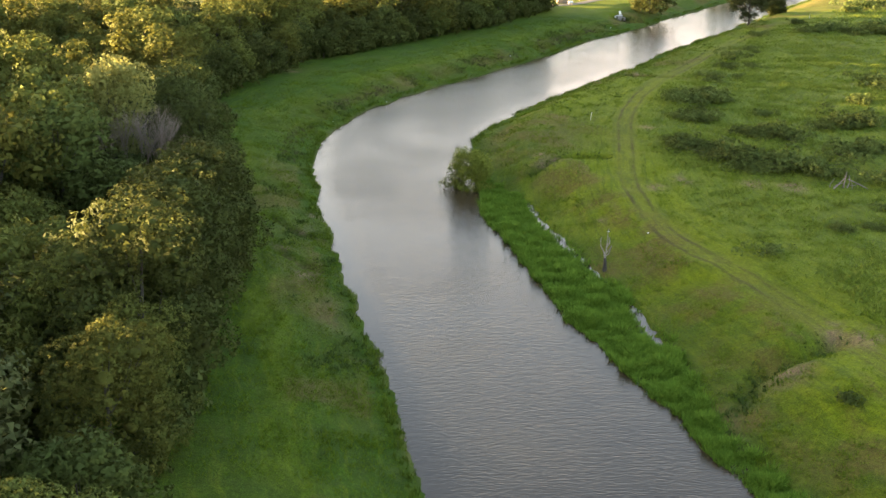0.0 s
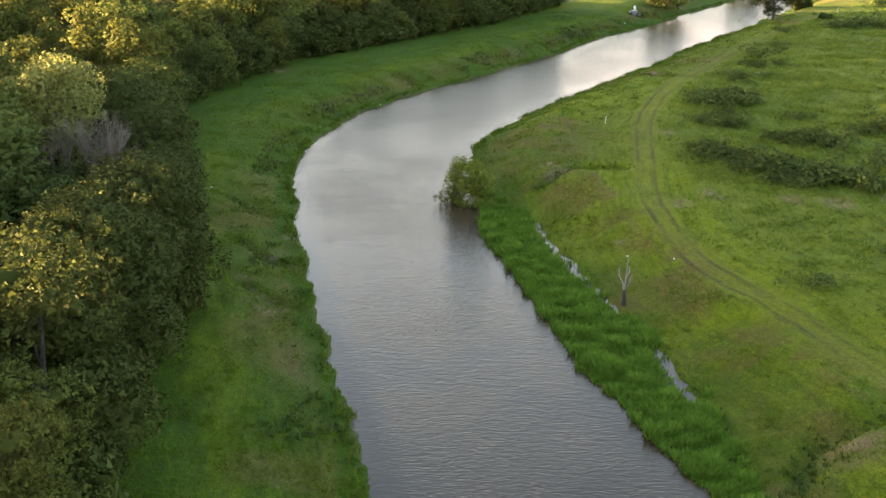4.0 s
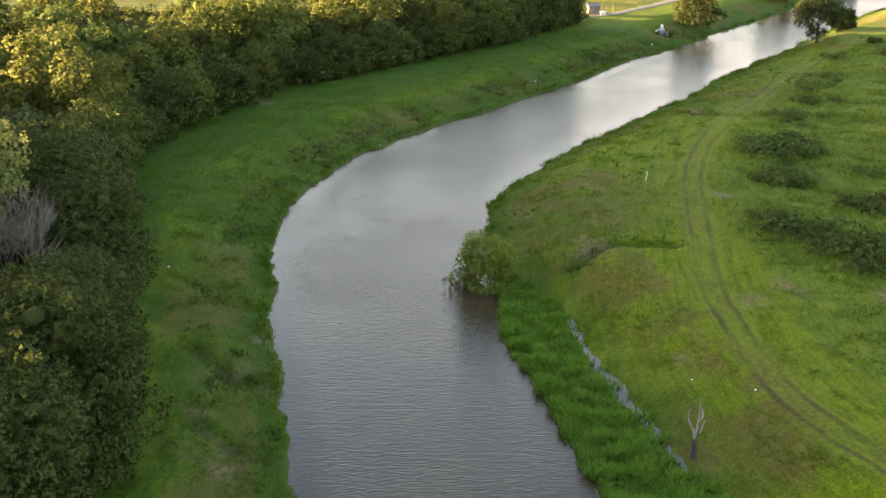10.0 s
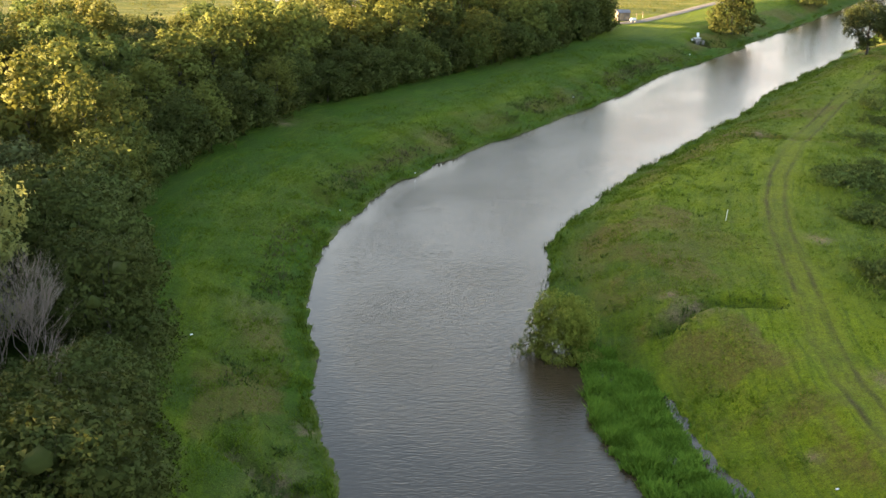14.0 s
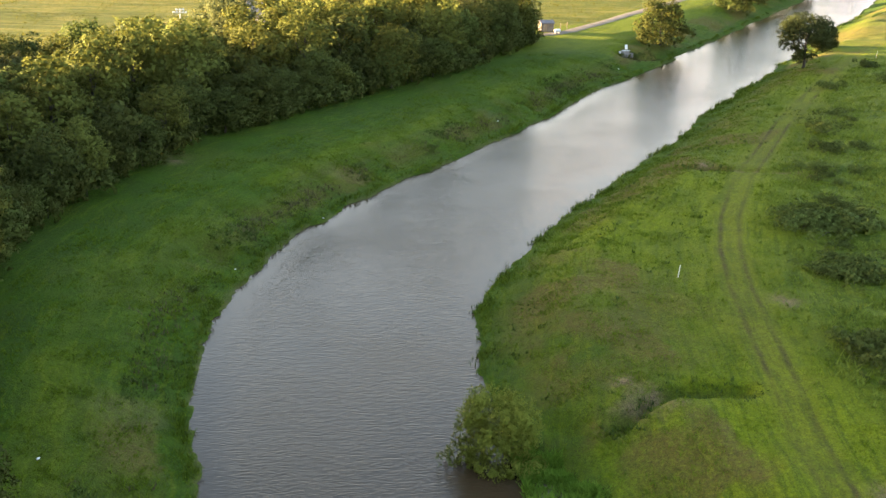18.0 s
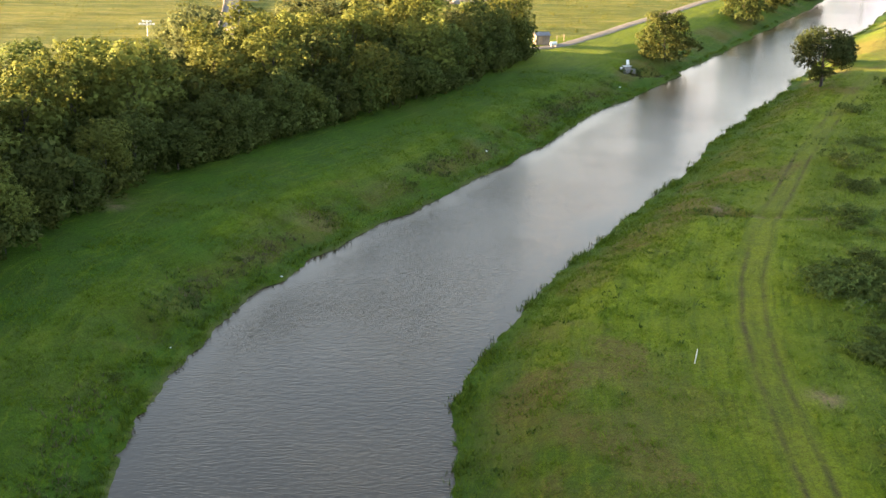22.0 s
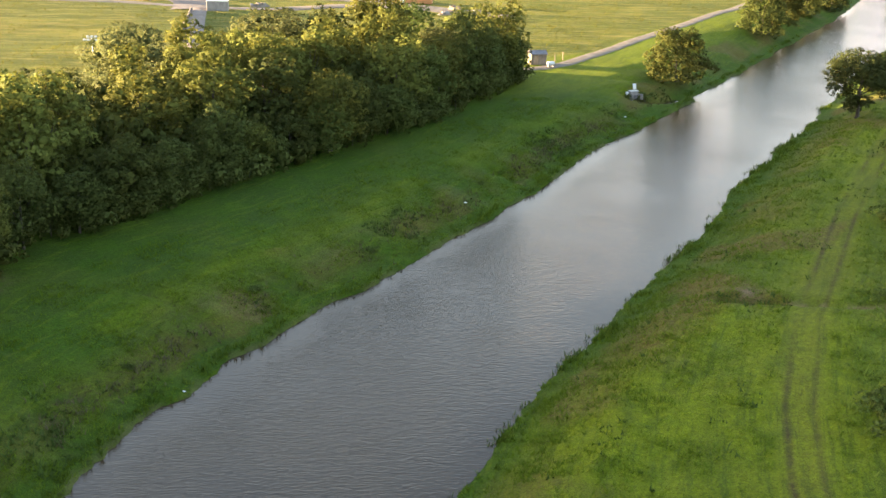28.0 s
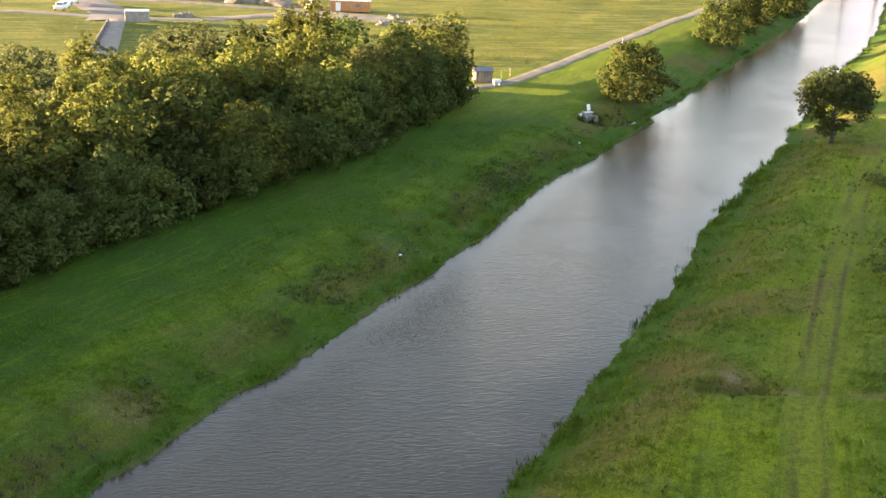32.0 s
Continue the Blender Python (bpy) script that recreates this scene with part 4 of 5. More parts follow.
def uneven_clumps(seed, h, rad, n):
    """Leafy lobes of a bushy tree that is clothed to the ground, some of them sticking out."""
    r = np.random.default_rng(seed)
    out = []
    for i in range(n):
        z = h * (0.10 + 0.80 * ((i + 0.5) / n) ** 0.9)
        wide = rad * (1 - (z / h) ** 2.6) ** 0.5 * (0.95 if z > 0.3 * h else 0.82)
        a, q = i * 2.39996 + 0.5 * r.normal(), max(0.2, wide * (0.62 + 0.34 * r.random()))
        out.append((q * math.cos(a), q * math.sin(a), z, rad * (0.17 + 0.14 * r.random()), 0.85))
    a = 5.6 + 0.6 * r.normal()
    for k in range(4):
        d = rad * (0.85 + 0.13 * k)
        out.append((d * math.cos(a), d * math.sin(a), h * (0.42 - 0.03 * k), rad * (0.20 - 0.025 * k), 0.8))
    return out


for i, (x, y, h, rad, lab) in enumerate(BANK_TREES):
    t = tree("riverside_tree", 600 + i, h + 0.6, rad, 11000, 0.17, LEAF_DEEP_SHADED, lab, low=0.0, clumps=uneven_clumps(620 + i, h + 0.6, rad, 40), tuft=0.5, bulk=0.75)
    t.matrix_basis = planted(None, x, y, 25 * i, sink=0.6)
rw = np.random.default_rng(705)
willow_clumps = []
for i in range(40):
    hz = 0.35 + 4.0 * rw.random() ** 0.85
    wide = 2.35 * math.sqrt(max(0.06, 1 - ((hz - 1.6) / 3.3) ** 2))
    a, q = i * 2.39996 + 0.4 * rw.normal(), wide * (0.55 + 0.5 * rw.random())
    willow_clumps.append((q * math.cos(a) - 0.12 * hz, q * math.sin(a), hz, 0.42 + 0.42 * rw.random(), 1.0 + 0.5 * rw.random()))
willow_clumps += [(2.1 * math.cos(a), 2.0 * math.sin(a) - 0.2, 0.5, 0.6, 0.9) for a in (2.6, 3.2, 3.8, 4.3, 4.8, 5.3, 5.8)] + [(0.8 * math.cos(a), 0.8 * math.sin(a), 0.8 + 0.3 * a, 0.85, 1.0) for a in range(7)]
willow = tree("willow_bush", 704, 4.8, 2.6, 12500, 0.125, LEAF_WILLOW, "light green willow bush at the water's edge", "bush", low=0.0, clumps=willow_clumps, droop=0.8, trunk_r=0.07, slim=0.3, tuft=0.42, bulk=0.45)
willow.matrix_basis = pose(4.6, 113.9, -0.25)
r2 = np.random.default_rng(77)
side = [(-2.6, -0.4, 1.2, 0.7, 1.0), (-3.6, -0.6, 0.6, 0.6, 0.8), (-2.2, 0.3, 2.0, 0.8, 0.9), (-3.0, 0.2, 0.9, 0.5, 1.0)]
v, f, nv = leaf_cloud(r2, side, 1000, 0.13, 0.3, droop=0.6, slim=0.3)
v[:, 2] = np.maximum(v[:, 2], 0.12)
part("drooping_branch", np_mesh("drooping_branch", v, f, LEAF_WILLOW, normals=nv), None, willow)
part("bent_stem", tubes("bent_stem", [([(-0.6, 0, 0), (-1.6, -0.1, 1.2), (-2.4, 0, 2.0)], [0.09, 0.07, 0.03]), ([(-1.6, -0.1, 1.1), (-2.8, -0.3, 1.2), (-3.6, -0.6, 0.8)], [0.05, 0.035, 0.015])], BARK), None, willow)

# ---- reeds and grasses ----
def tufts(name, x, y, z, tall, blades, lean, width, mat, label, category, seed):
    """Many tufts of pointed blades as one mesh of stuff."""
    r = np.random.default_rng(seed)
    n = len(x) * blades
    bx, by, bz, bh = (np.repeat(v, blades) for v in (x, y, z, tall))
    an = r.random(n) * 2 * np.pi
    px, py = bx + 0.12 * r.normal(size=n), by + 0.12 * r.normal(size=n)
    bh = bh * (0.6 + 0.6 * r.random(n))
    ln = bh * lean * (0.4 + r.random(n))
    w = width * (0.7 + 0.6 * r.random(n))
    wa = an + np.pi / 2 + r.normal(size=n) * 0.4
    root = np.stack([px, py, bz - 0.05], -1)
    sidev = np.stack([np.cos(wa), np.sin(wa), 0 * wa], -1) * w[:, None]
    tip = root + np.stack([np.cos(an) * ln, np.sin(an) * ln, bh], -1)
    v = np.stack([root - sidev, root + sidev, tip], 1).reshape(-1, 3)
    return tagged(new(name, np_mesh(name, v, np.arange(len(v)).reshape(-1, 3), mat)), label, category, kind="stuff")


def scatter(n, x0, x1, y0, y1, chance, seed):
    r = np.random.default_rng(seed)
    x, y = x0 + (x1 - x0) * r.random(n), y0 + (y1 - y0) * r.random(n)
    keep = r.random(n) < chance(x, y)
    return x[keep], y[keep]


def in_marsh(x, y):
    dl, dr = shore(x, y)
    toe = np.interp(y, TOE_Y, TOE_X) - x
    puddle = np.minimum(off_line(x, y, PUDDLE)[0] - 0.25, off_line(x, y, POOL)[0] - 0.05)
    thin = ramp(field(x, y, 2.0, 20), 0.2, 0.45)
    return (dr > 0.0) * (toe > -0.8) * (y > 38) * (y < 117) * (0.35 + 0.65 * thin) * np.maximum(ramp(puddle + 0.5 * field(x, y, 1.1, 28), 0.75, 1.35), 0.05 * ramp(field(x, y, 0.8, 29), 0.4, 0.7))


POOL = [(17.3, 74.2), (18.2, 69), (18.6, 65.5)]
PUDDLE = [(11.2, 109), (11.8, 101), (12.9, 94.5), (14.6, 87.6), (16.1, 82)]
x, y = scatter(170000, 4, 27, 38, 118, in_marsh, 31)
tufts("reeds", x, y, np.full(len(x), -0.05), 0.25 + 0.75 * field(x, y, 1.1, 21) ** 1.5, 4, 0.75, 0.08, REED, "bed of bright green reeds and water plants in the shallows", "reeds", 32)


def on_bank(x, y):
    dl, dr = shore(x, y)
    d = np.where(dl > 0, dl, dr)
    return (d > 0.1) * (0.25 + 0.75 * ramp(field(x, y, 1.7, 22), 0.35, 0.7)) * (0.35 + 0.65 * np.exp(-d / 5)) * (off_line(x, y, TRACK)[0] > 1.6)


x, y = scatter(520000, -36, 85, 38, 250, lambda a, b: on_bank(a, b) * (shore(a, b)[0] < 16) * (shore(a, b)[1] < 45), 33)
tufts("grass_tufts", x, y, height(x, y), 0.10 + 0.24 * field(x, y, 2.5, 23), 4, 1.3, 0.035, GRASS_TUFT, "tufts of rough grass on the banks", "grass", 34)


x, y = scatter(240000, 22, 110, 40, 275, lambda a, b: ground_masks(a, b)[3] * (0.05 + 0.95 * ramp(field(a, b, 2.4, 27) * 0.6 + 0.4 * field(a, b, 9, 28), 0.45, 0.75)) * np.clip(1.3 - b / 300, 0.3, 1), 37)
tufts("weeds", x, y, height(x, y), 0.2 + 0.4 * field(x, y, 3.0, 29), 3, 1.0, 0.08, WEED_TUFT, "rank weeds and rough grass of the meadow", "weeds", 38)


def in_clump(a, b):
    dl, dr = shore(a, b)
    left = (np.abs(dl - 3.6) < 2.8) * ramp(0.6 * field(a, b, 2.2, 51) + 0.4 * field(a, b, 8, 52), 0.56, 0.72)
    gully = np.min([off_line(a, b, GULLIES[i][0])[0] for i in (0, 3, 4)], 0)
    edge = 0.5 * (dr > 1) * (dr < 16) * ramp(0.5 * field(a, b, 1.8, 53) + 0.5 * field(a, b, 6, 54), 0.60, 0.74)
    return left + 0.9 * np.exp(-((gully / 1.1) ** 2)) + 0.25 * edge * (b > 117)


x, y = scatter(130000, -20, 75, 40, 255, in_clump, 55)
tufts("bank_weeds", x, y, height(x, y), 0.15 + 0.3 * field(x, y, 1.6, 56), 4, 0.9, 0.07, WEED_DARK, "dark leafy weeds growing in clumps on the banks", "weeds", 57)


# rank weeds that fill the two gullies of the meadow bank
wx1, wy1 = scatter(1300, 11, 22, 113, 120, lambda a, b: np.exp(-((off_line(a, b, GULLIES[0][0])[0] / 0.8) ** 2)), 66)
wx2, wy2 = scatter(1000, 28, 46, 170, 176, lambda a, b: np.exp(-((off_line(a, b, GULLIES[3][0])[0] / 0.7) ** 2)), 67)
x, y = np.concatenate([wx1, wx2]), np.concatenate([wy1, wy2])
tufts("gully_weeds", x, y, height(x, y), 0.1 + 0.2 * field(x, y, 1.2, 68), 3, 0.8, 0.05, WEED_TUFT, "rank green weeds along the gullies of the bank", "weeds", 69)


def in_brown_band(a, b):
    dl, dr = shore(a, b)
    patchy = ramp(0.55 * field(a, b, 6, 61) + 0.45 * field(a, b, 1.7, 62), 0.42, 0.62)
    return np.exp(-(((dl - 3.6) / 1.3) ** 2)) * (dl > 0.6) * patchy * ramp(b, 95, 150)


x, y = scatter(95000, -22, 62, 80, 262, in_brown_band, 63)
tufts("dead_stems", x, y, height(x, y), 0.2 + 0.35 * field(x, y, 1.6, 64), 3, 0.8, 0.05, DEAD_STEM, "grey-brown dead weed stems along the slope of the bank", "weeds", 65)


def in_far_field(a, b):
    edge = np.interp(a, [-160, -75, -36, -24, -8, 8, 31, 43, 54, 73, 99, 150], [222, 219, 217, 245, 273, 283, 279, 287, 305, 332, 372, 450])
    return (b > edge + 2) * (0.25 + 0.75 * ramp(field(a, b, 7, 41) * 0.7 + field(a, b, 1.8, 42) * 0.3, 0.35, 0.75)) * (off_line(a, b, [(-21, 280), (-27.6, 331)])[0] > 1.8) * (b < 329 - 0.25 * np.clip(a, -60, 0) + np.clip(a, 0, 60) * 0.9)


x, y = scatter(60000, -110, 110, 215, 385, lambda a, b: 0.6 * in_far_field(a, b), 43)
tufts("field_grass", x, y, height(x, y), 0.18 + 0.3 * field(x, y, 4.0, 44), 3, 1.1, 0.06, STRAW, "tall sunlit yellow-green grass of the far field", "grass", 45)


def at_edge(x, y):
    dl, dr = shore(x, y)
    return (np.abs(dr - 0.45) < 0.9) * (y > 117) * ramp(field(x, y, 2.5, 24), 0.4, 0.75) + (np.abs(dl - 0.6) < 0.4) * 0.7 * ramp(field(x, y, 2.5, 25), 0.3, 0.6)


x, y = scatter(300000, -18, 120, 40, 330, at_edge, 35)
tufts("shore_grass", x, y, np.maximum(height(x, y), -0.1), 0.3 + 0.4 * field(x, y, 1.5, 26), 4, 0.5, 0.05, FRINGE, "tall green grass along the waterline", "grass", 36)

# ---- shrubs of the meadow ----
shrub_kinds = []
for i, (h, rad, n) in enumerate([(1.7, 2.2, 1800), (1.4, 1.8, 1500), (1.2, 1.5, 1200)]):
    r2 = np.random.default_rng(800 + i)
    s = thing("shrub", Matrix(), "low spreading dark green shrub in the meadow", "shrub", "shrubs of the meadow")
    lob = [(rad * 0.62 * r2.normal(), rad * 0.62 * r2.normal(), h * (0.2 + 0.55 * r2.random() ** 1.5), rad * (0.16 + 0.2 * r2.random()), 0.9) for _ in range(24)]
    v, f, nv = leaf_cloud(r2, lob, n, 0.15, 0.28, each=9, up=0.8)
    v[:, 2] = np.maximum(v[:, 2], 0.0)
    stems = [([(0, 0, -0.2), (a * 0.5, b * 0.5, h * 0.3), (a, b, c)], [0.03, 0.02, 0.008]) for a, b, c, *_ in lob[::2]]
    part("stems", tubes("stems", stems, BARK, 4), None, s)
    part("foliage", np_mesh("foliage", v, f, LEAF_SHRUB, normals=nv), None, s)
    shrub_kinds.append(s)
SHRUBS = [(40, 151, 1.2), (38, 152.5, 1.0), (42.5, 152, 1.1), (36.8, 151, .8), (47.5, 143.5, .8), (43, 129, 1.1), (45.5, 128.5, 1.0), (41, 130, .8), (56, 135.5, 1.2), (59, 136, 1.1), (53, 134, .8),
          (31.7, 121.5, 1.1), (33.8, 120, .9), (30.5, 124, .7), (35, 116.5, 1.0), (36.6, 115, 1.2), (38.4, 113.5, 1.2), (40, 112, 1.1), (41.8, 110.8, 1.2), (43.5, 109.5, 1.1), (45.4, 108, 1.0), (31, 80.6, .55), (80.8, 226, 1.2), (83, 227.5, 1.0), (78, 223, .8),
          (47.2, 173, .7), (35.7, 137.5, .9), (37.2, 139, .8), (51, 181, .8), (80.6, 239.8, 1.0), (55, 192, .9), (66.8, 220.5, .9), (62, 128, .9), (50, 118, 1.0), (55, 120, 1.2), (59, 119, .9), (52, 105, 1.1), (48, 95, .8), (64, 150, 1.0), (70, 163, 1.1),
          (88, 224, 1.4), (92, 226, 1.3), (96, 231, 1.2), (85, 231, .9), (108, 272, 1.6), (104, 268, 1.4), (112, 275, 1.5), (100, 262, 1.2), (40, 152.8, 1.0), (46, 58, .9), (28.4, 49.5, .5), (46.3, 260.3, .8), (46.9, 260.0, .6), (-4.2, 178.8, .36), (5.2, 190, .22), (17, 211, .25), (-11.5, 164.8, .25), (-17.5, 141, .25)]
# the larger clumps are filled up with smaller shrubs of the same kinds
r2 = np.random.default_rng(91)
for cx, cy, lx, ly, n in [(40, 152, 4.5, 1.8, 10), (44, 129, 2.5, 1.0, 5), (57, 135.5, 3.5, 1.2, 7), (32.5, 121, 1.8, 1.4, 5), (40.5, 112, 4.5, 1.6, 12), (36.5, 138.2, 1.6, 0.8, 4), (56, 120, 4.5, 1.2, 7), (91, 226.5, 5, 1.6, 7), (80.5, 226, 2.6, 1.2, 4), (34.5, 139, 1.2, 1.0, 3)]:
    SHRUBS += [(cx + lx * (2 * r2.random() - 1), cy + ly * r2.normal() * 0.6, 0.45 + 0.4 * r2.random()) for _ in range(n)]
# low scattered shrubs along the far side of the track
for cx, cy, lx, ly, n in [(42.5, 159, 3.2, 4.0, 8), (47.5, 171, 3.4, 5, 8), (54, 184, 3.4, 6, 8), (60, 200, 3, 6, 5), (42, 87.5, 2.4, 0.8, 6), (38, 143, 2.5, 3, 3)]:
    SHRUBS += [(cx + lx * (2 * r2.random() - 1), cy + ly * r2.normal() * 0.6, 0.26 + 0.3 * r2.random()) for _ in range(n)]
first = set(range(3))
for n, (x, y, s) in enumerate(SHRUBS):
    i = n % 3
    m = planted(None, x, y, 67 * n, s, 0.9 + 0.2 * (n % 4) / 3, 0.05)
    if i in first:
        first.discard(i)
        shrub_kinds[i].matrix_basis = m
    else:
        copy_thing(shrub_kinds[i], m)

# ---- small things by the river ----
def moulded(name, verts_faces, mat, parent, label=""):
    return part(name, np_mesh(name, *verts_faces, mat), None, parent, label)


def rough_lump(bm, size, m, r, amount=0.18):
    """A lump of stone or earth: an uneven ball, flattened to its size."""
    made = bmesh.ops.create_icosphere(bm, subdivisions=2, radius=0.5)
    for v in made["verts"]:
        v.co *= 1 + amount * (2 * r.random() - 1)
        v.co = m @ Vector((v.co.x * size[0], v.co.y * size[1], v.co.z * size[2]))


def stake(x, y, h, label):
    ob = thing("marker_stake", pose(x, y, ground_at(x, y), 3, 4, 20), label, "marker stake", "white marker stakes")
    part("post", box(bmesh.new(), (0.055, 0.045, h + 0.3), pose(0, 0, h / 2 - 0.15), 0.008), WHITE, ob)
    part("cap", box(bmesh.new(), (0.07, 0.058, 0.05), pose(0, 0, h + 0.02), 0.01), WHITE, ob)


stake(21.8, 138.3, 1.05, "thin white marker stake standing in the grass")
stake(86.3, 249.5, 1.1, "thin white marker stake near low shrubs")
stake(62.5, 312, 1.1, "thin white marker post in the sunlit field")

snag = thing("dead_sapling", planted(None, 16.2, 83.2), "pale leafless dead sapling with few bent branches", "dead tree")
part("trunk", tubes("trunk", [([(0, 0, -0.3), (0.05, 0, 0.6), (0.0, 0, 1.3)], [0.22, 0.17, 0.12])], BARK), None, snag)
for pts in ([(0, 0, 1.2), (-0.12, 0, 1.9), (-0.45, 0.1, 2.5), (-0.5, 0, 3.1), (-0.4, 0.05, 3.4)], [(0, 0, 1.2), (0.08, 0, 2.0), (0.15, 0, 2.9), (0.18, 0.1, 3.6), (0.2, 0.1, 4.2)],
            [(0.06, 0, 1.8), (0.4, 0.1, 2.1), (0.6, 0.1, 2.5)], [(0.1, 0, 2.4), (0.35, -0.1, 2.9), (0.3, -0.1, 3.4)], [(0.0, 0, 1.4), (0.35, 0.1, 1.7), (0.5, 0.15, 2.2)]):
    part("branch", tubes("branch", [(pts, [0.075 - 0.014 * i for i in range(len(pts))])], DEADWOOD, 5), None, snag)

pile = thing("driftwood_pile", planted(None, 46, 103.6, 10, 0.75), "heap of grey fallen branches beside shrubs", "dead wood")
r3 = np.random.default_rng(5)
for i, (a, b, rad) in enumerate([((-2.2, -0.6, 0.1), (0.2, 0.6, 1.5), 0.12), ((0.4, 0.2, 1.3), (3.0, -1.3, 0.1), 0.11), ((-0.3, 0, 0), (0.1, 0.2, 2.5), 0.13), ((0.2, -0.2, 0), (0.7, 0.4, 1.9), 0.11),
                                 ((-1.8, 0.5, 0), (-0.4, -0.4, 0.9), 0.08), ((-2.4, 0.2, 0.2), (-1.6, 0.5, 1.4), 0.07), ((1.0, 0.4, 0.2), (2.6, 0.8, 0.3), 0.07), ((0.6, -1.0, 0.1), (1.4, 0.9, 0.8), 0.06)]):
    a, b = Vector(a), Vector(b)
    mid = (a + b) / 2 + Vector(r3.normal(size=3)) * 0.15
    part("log", tubes("log", [([tuple(a), tuple(mid), tuple(b)], [rad, rad * 0.85, rad * 0.5])], OLDWOOD, 6), None, pile)

# gauge house on the bank with its pale panel
gx0, gy0 = 44.3, 259.8
gz = ground_at(gx0, gy0) - 0.25
gauge = thing("gauge_box", pose(gx0, gy0, gz, 0, 0, 24) @ Matrix.Scale(0.7, 4), "grey concrete outfall box with a pale panel on a post", "outfall")
part("headwall", box(bmesh.new(), (1.9, 0.9, 1.7), pose(0, 0, 0.55), 0.03), CONCRETE, gauge)
part("lid", box(bmesh.new(), (2.1, 1.1, 0.12), pose(0, 0, 1.47), 0.02), METAL, gauge)
part("wing_wall", box(bmesh.new(), (0.2, 1.6, 1.2), pose(-1.05, -0.9, 0.35, 0, 0, -20), 0.02), CONCRETE, gauge)
part("wing_wall", box(bmesh.new(), (0.2, 1.6, 1.2), pose(1.05, -0.9, 0.35, 0, 0, 20), 0.02), CONCRETE, gauge)
part("pipe_mouth", tubes("pipe_mouth", [([(0.3, -0.5, 0.3), (0.3, -0.75, 0.3)], [0.4, 0.4])], ROOFING, 12), None, gauge)
post = part("post", tubes("post", [([(0.25, 0.2, 1.4), (0.25, 0.2, 2.5)], [0.05, 0.05])], METAL, 8), None, gauge)
part("panel", box(bmesh.new(), (0.8, 0.06, 1.15), pose(0.25, 0.12, 2.35, -12), 0.01), WHITE, gauge, "pale blue-white panel")
part("side_box", box(bmesh.new(), (0.5, 0.45, 0.5), pose(-1.4, 0.3, 1.0), 0.02), WHITE, gauge)

for i, (x, y, s) in enumerate([(14.9, 205.6, 0.3), (21.3, 88.8, 0.22), (-14.9, 147.5, 0.2), (40.5, 247.5, 0.4), (-7.6, 163.0, 0.25), (17.9, 92.5, 0.25), (-22.5, 110.5, 0.3)]):
    bm = bmesh.new()
    rough_lump(bm, (s, s * 0.6, s * 0.4), pose(0, 0, 0.1 * s), np.random.default_rng(i))
    me = bpy.data.meshes.new("litter_scrap")
    bm.to_mesh(me)
    bm.free()
    me.materials.append(WHITE)
    ob = tagged(new("litter_scrap", me), "small white scrap of litter lying in the grass", "litter", "scraps of litter")
    ob.matrix_basis = pose(x, y, ground_at(x, y) + 0.06, 0, 0, 40 * i)

# ---- roads and yard beyond the wood ----
def strip(name, line, width, mat, label, category, lift=0.05, ragged=0.25):
    """A road laid over the ground, with uneven edges and a slight crown."""
    pts = []
    for (ax, ay), (bx, by) in zip(line[:-1], line[1:]):
        n = max(1, int(math.hypot(bx - ax, by - ay) / 1.2))
        pts += [(ax + (bx - ax) * i / n, ay + (by - ay) * i / n) for i in range(n)]
    pts = np.array(pts + [line[-1]])
    d = np.gradient(pts, axis=0)
    d /= np.linalg.norm(d, axis=1, keepdims=True)
    nrm = np.stack([-d[:, 1], d[:, 0]], -1)
    vs = []
    for k in np.linspace(-1, 1, 7):
        w = width / 2 * k * (1 + ragged * (field(pts[:, 0] * 1.0, pts[:, 1], 2.5, 30 + k) - 0.5) * abs(k))
        q = pts + nrm * w[:, None]
        z = height(q[:, 0], q[:, 1]) + lift * (1 - 0.6 * k * k) - 0.12 * (abs(k) > 0.99)
        vs.append(np.stack([q[:, 0], q[:, 1], z], -1))
    n = len(pts)
    faces = [(a * n + i, a * n + i + 1, (a + 1) * n + i + 1, (a + 1) * n + i) for a in range(6) for i in range(n - 1)]
    return tagged(new(name, np_mesh(name, np.concatenate(vs), faces, mat, True)), label, category, kind="structure")


strip("road", [(24, 268.5), (33, 273.6), (37, 277), (43, 285.5), (54.3, 303.2), (73, 330.5), (99, 370.5), (150, 448)], 3.3, GRAVEL, "pale gravel track along the top of the bank", "road", 0.05)
strip("road", [(-150, 341), (-60, 341), (-44, 340.6), (-37, 338), (-28, 334.5), (-12, 333.8)], 3.4, ASPHALT, "pale road crossing the field", "road", 0.12, 0.1)
strip("road", [(-12, 333.8), (0, 340.5), (8, 342), (24, 338), (34, 330)], 6.0, GRAVEL, "pale dusty yard track", "road", 0.14)
strip("road", [(-29, 331), (-30, 342), (-35, 352), (-44, 372), (-60, 410)], 9.0, ASPHALT, "pale paved lane leading away", "road", 0.16, 0.1)
strip("road", [(-36, 360), (-31, 359), (-18.5, 357.4), (-4.5, 351.6), (5.7, 348.8), (11.3, 346.3)], 3.4, GRAVEL, "pale gravel road below the rubble bank", "road", 0.18)
strip("road", [(24, 336), (16, 342), (10, 345)], 8.0, GRAVEL, "pale gravel yard in front of the container", "road", 0.2)
strip("road", [(-20.5, 278), (-22, 282), (-23.9, 292), (-27.8, 332)], 3.5, CAUSEWAY, "narrow pale causeway across the field", "road", 0.3, 0.03)
rail = thing("low_wall", pose(0, 0, 0), "brown low retaining wall along the causeway", "wall", kind="structure")
